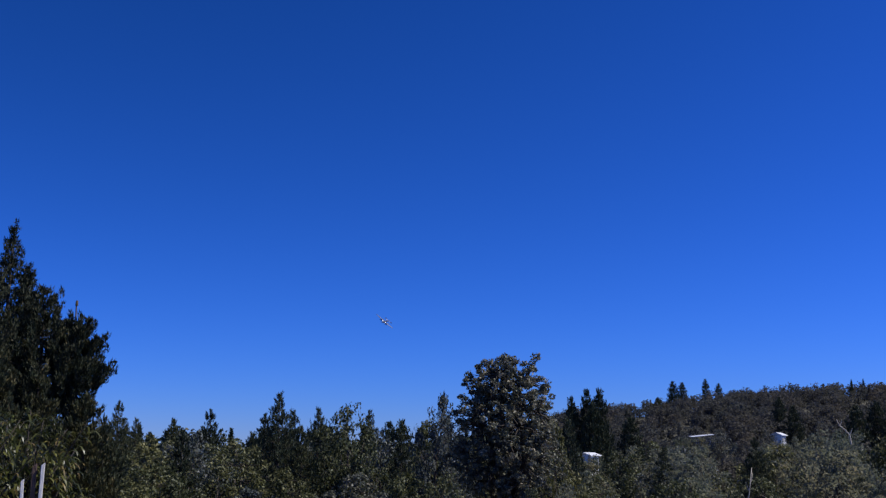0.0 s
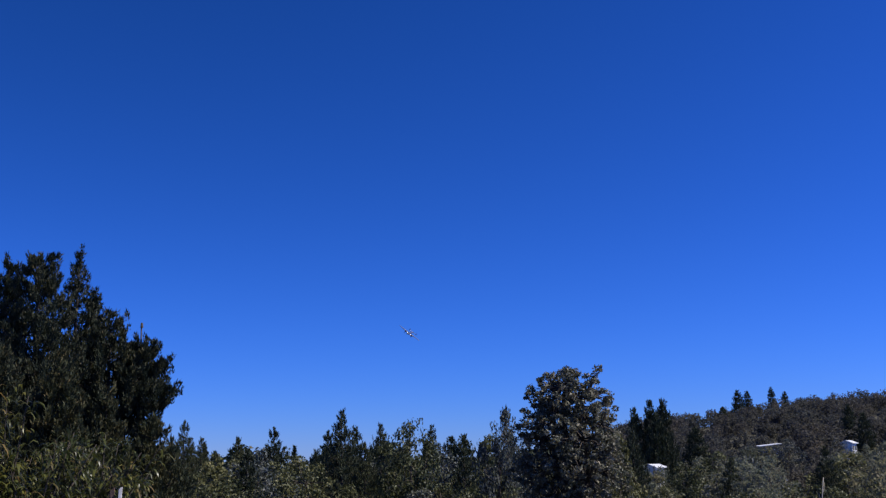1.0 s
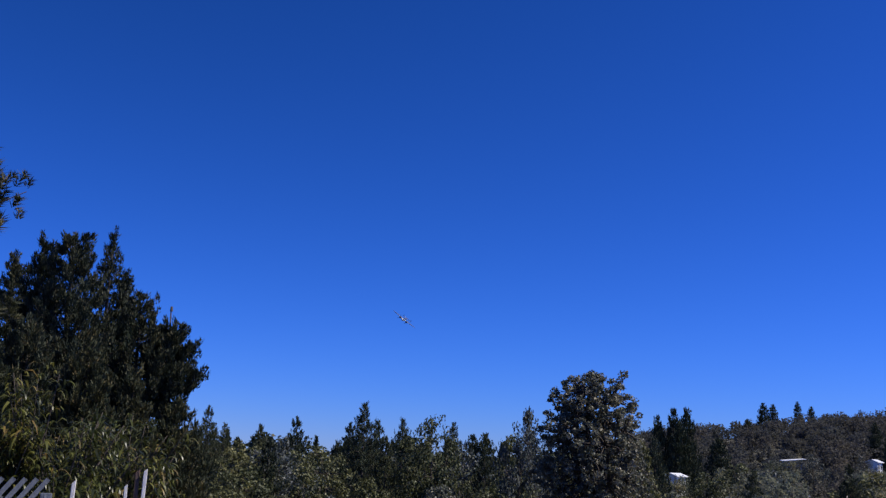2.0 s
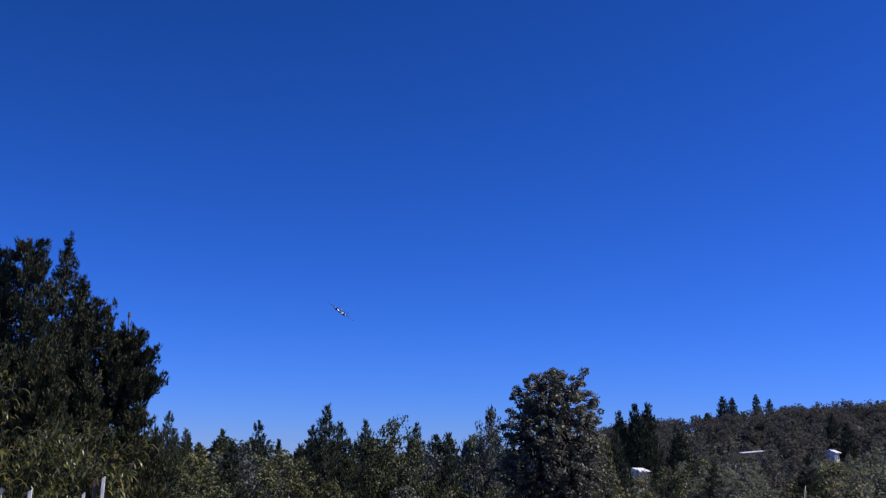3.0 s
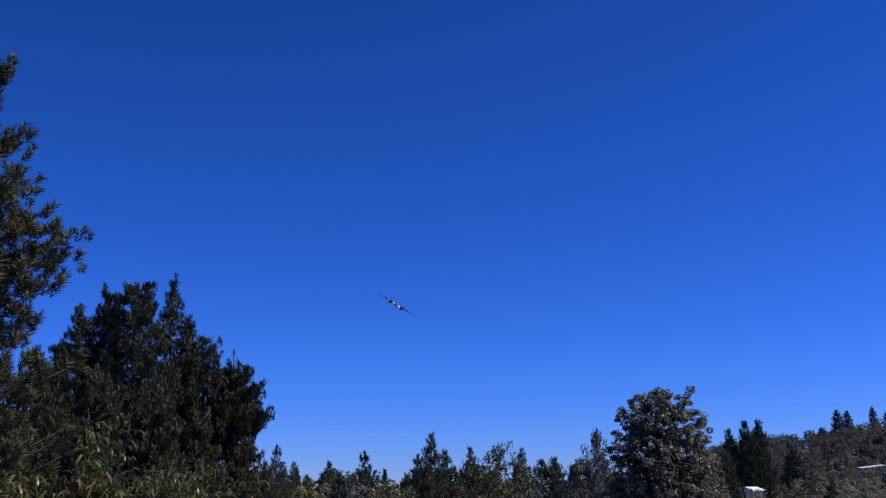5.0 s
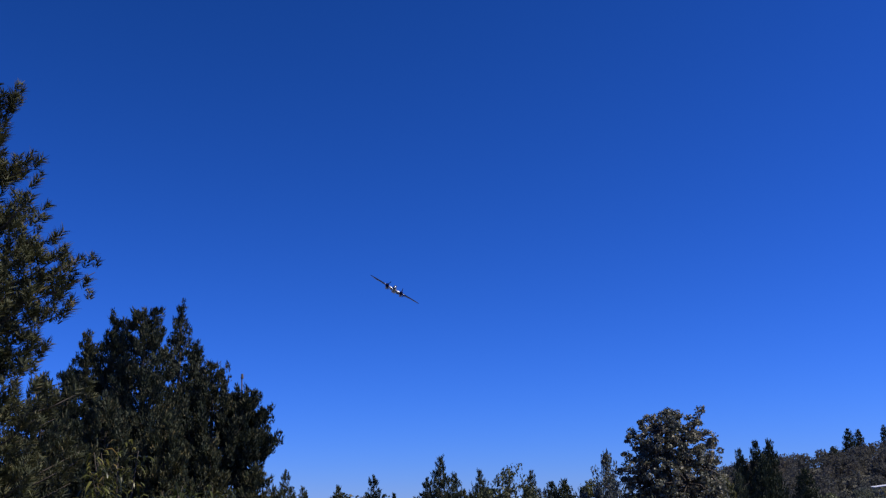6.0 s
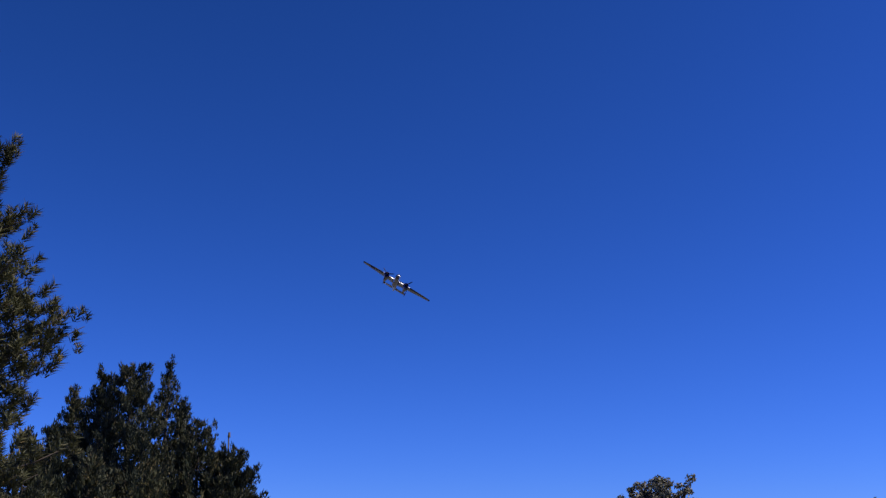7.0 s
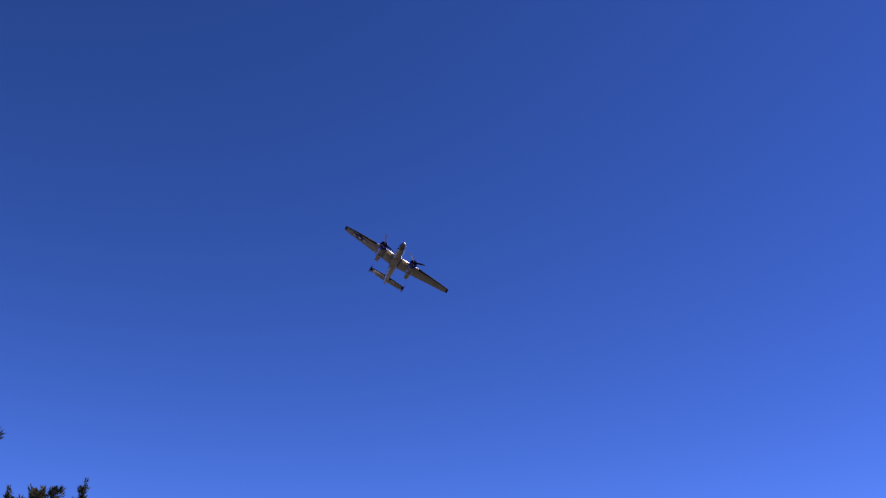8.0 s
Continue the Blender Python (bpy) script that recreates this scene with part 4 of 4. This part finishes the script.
                ring.append([turn @ Vector((u * c * ca - w * sa * 0.035, u * c * sa + w * ca * 0.035, r)) for u, w in ((-0.5, 0), (0, 1), (0.5, 0), (0, -1))])
            blade = part("blade", loft(ring), BLACK, prop, "black propeller blade")
            tip = [[turn @ Vector((u * c * 0.94 - w * 0.34 * 0.03, u * c * 0.34 + w * 0.94 * 0.03, r)) for u, w in ((-0.5, 0), (0, 1), (0.5, 0), (0, -1))] for r, c in ((1.722, 0.21), (1.85, 0.17), (1.92, 0.08))]
            part("blade_tip", loft(tip), BLACK, prop)
        prop.location = (x0, 2.5, -0.1)
        PROPS.append((prop, x0))
    tp = part("tailplane", loft(wing_rings([(-3.5, -7.75, 1.35, 0.72, 0.1), (-1.5, -7.5, 1.8, 0.7, 0.1), (0, -7.4, 1.95, 0.7, 0.1), (1.5, -7.5, 1.8, 0.7, 0.1), (3.5, -7.75, 1.35, 0.72, 0.1)])), WING_ALU, t, smooth=True)
    for s in (1, -1):
        # the right half alone gets the glint, as a strip of paler metal
        part("leading_edge", loft(wing_rings([(s * 0.45, -7.42, 1.93, 0.7, 0.1), (s * 1.5, -7.49, 1.8, 0.7, 0.1), (s * 3.3, -7.72, 1.4, 0.72, 0.1)], cut=(0.1, 0.34), swell=1.06)), GLINT_ALU if s > 0 else ALU, tp, "", True)
        part("deicing_boot", loft(wing_rings([(s * 0.45, -7.4, 1.93, 0.7, 0.1), (s * 1.5, -7.47, 1.8, 0.7, 0.1), (s * 3.3, -7.7, 1.4, 0.72, 0.1)], cut=(0.0, 0.1), swell=1.1)), BLACK, tp, "black rubber leading edge boot", True)
        part("elevator", loft(wing_rings([(s * 0.5, -7.43, 1.93, 0.7, 0.1), (s * 3.3, -7.74, 1.42, 0.72, 0.1)], cut=(0.66, 1.0), swell=1.05)), ALU, tp)

    # marking under the right wing
    wz = 0.02

    def under(pts, drop):
        bm = bmesh.new()
        for loop in pts:
            lo = [bm.verts.new((x, y, wz - drop)) for x, y in loop]
            hi = [bm.verts.new((x, y, wz - drop + 0.006)) for x, y in loop]
            bm.faces.new(lo)
            bm.faces.new(hi[::-1])
            for i in range(len(loop)):
                j = (i + 1) % len(loop)
                bm.faces.new((lo[i], hi[i], hi[j], lo[j]))
        return bm
    cx, cy, rr = 7.3, -0.3, 0.66
    disc = part("insignia_disc", under([[(cx + rr * math.cos(2 * math.pi * i / 28), cy + rr * math.sin(2 * math.pi * i / 28)) for i in range(28)]], 0.0), NAVY, t, "dark blue roundel under the wing")
    for s in (1, -1):
        part("insignia_border", under([[(cx + s * rr * 0.8, cy - 0.2), (cx + s * rr * 2.1, cy - 0.2), (cx + s * rr * 2.1, cy + 0.26), (cx + s * rr * 0.8, cy + 0.26)]], -0.002), NAVY, disc)
        part("insignia_bar", under([[(cx + s * rr * 0.98, cy - 0.13), (cx + s * rr * 2.0, cy - 0.13), (cx + s * rr * 2.0, cy + 0.19), (cx + s * rr * 0.98, cy + 0.19)]], 0.006), STAR_WHITE, disc, "white side bar")
    part("insignia_star", under([[(cx + rr * (0.8 if i % 2 == 0 else 0.32) * math.sin(math.pi * i / 5), cy + rr * (0.8 if i % 2 == 0 else 0.32) * math.cos(math.pi * i / 5)) for i in range(10)]], 0.008), STAR_WHITE, disc, "white star")
    return tagged(t, "twin-engined silver bomber with dark blue cowlings banking in flight", "aeroplane")


PROPS = []
plane = build_plane()

# seconds, x, y, z, pitch, bank, heading
FLIGHT = [
    (0.0, -52.60, 920.92, 116.92, -8.8, -41.19, 160.48), (0.5, -63.75, 877.40, 111.75, -8.7, -40.26, 163.76),
    (1.0, -75.27, 832.86, 108.82, -8.7, -39.36, 166.93), (1.5, -84.80, 787.58, 106.66, -8.7, -38.48, 170.00),
    (3.0, -95.30, 650.21, 97.04, -8.6, -35.96, 178.53), (3.5, -96.51, 603.40, 93.80, -8.6, -35.16, 181.16),
    (4.0, -95.43, 556.03, 91.00, -8.4, -34.38, 183.68), (4.5, -92.08, 508.26, 88.14, -7.4, -33.63, 186.09),
    (6.0, -71.89, 361.58, 81.93, -2.8, -31.49, 192.67), (6.5, -61.02, 311.72, 79.88, -1.0, -30.82, 194.65),
    (7.0, -49.12, 261.18, 78.21, 0.6, -30.17, 196.51), (7.5, -34.91, 210.46, 76.0, 2.7, -29.54, 198.27),
    (8.0, -18.89, 159.08, 74.41, 4.6, -28.94, 199.92),
]


def motions():
    walk(plane, [(t, pose(x, y, z, 0, 0, h) @ pose(0, 0, 0, p) @ pose(0, 0, 0, 0, b)) for t, x, y, z, p, b, h in FLIGHT])
    for prop, x0 in PROPS:
        phase = 20 if x0 > 0 else 50
        walk(prop, [(k / 10, pose(x0, 2.5, -0.1, 0, phase + 80 * (k - 80), 0)) for k in range(81)])


motions()
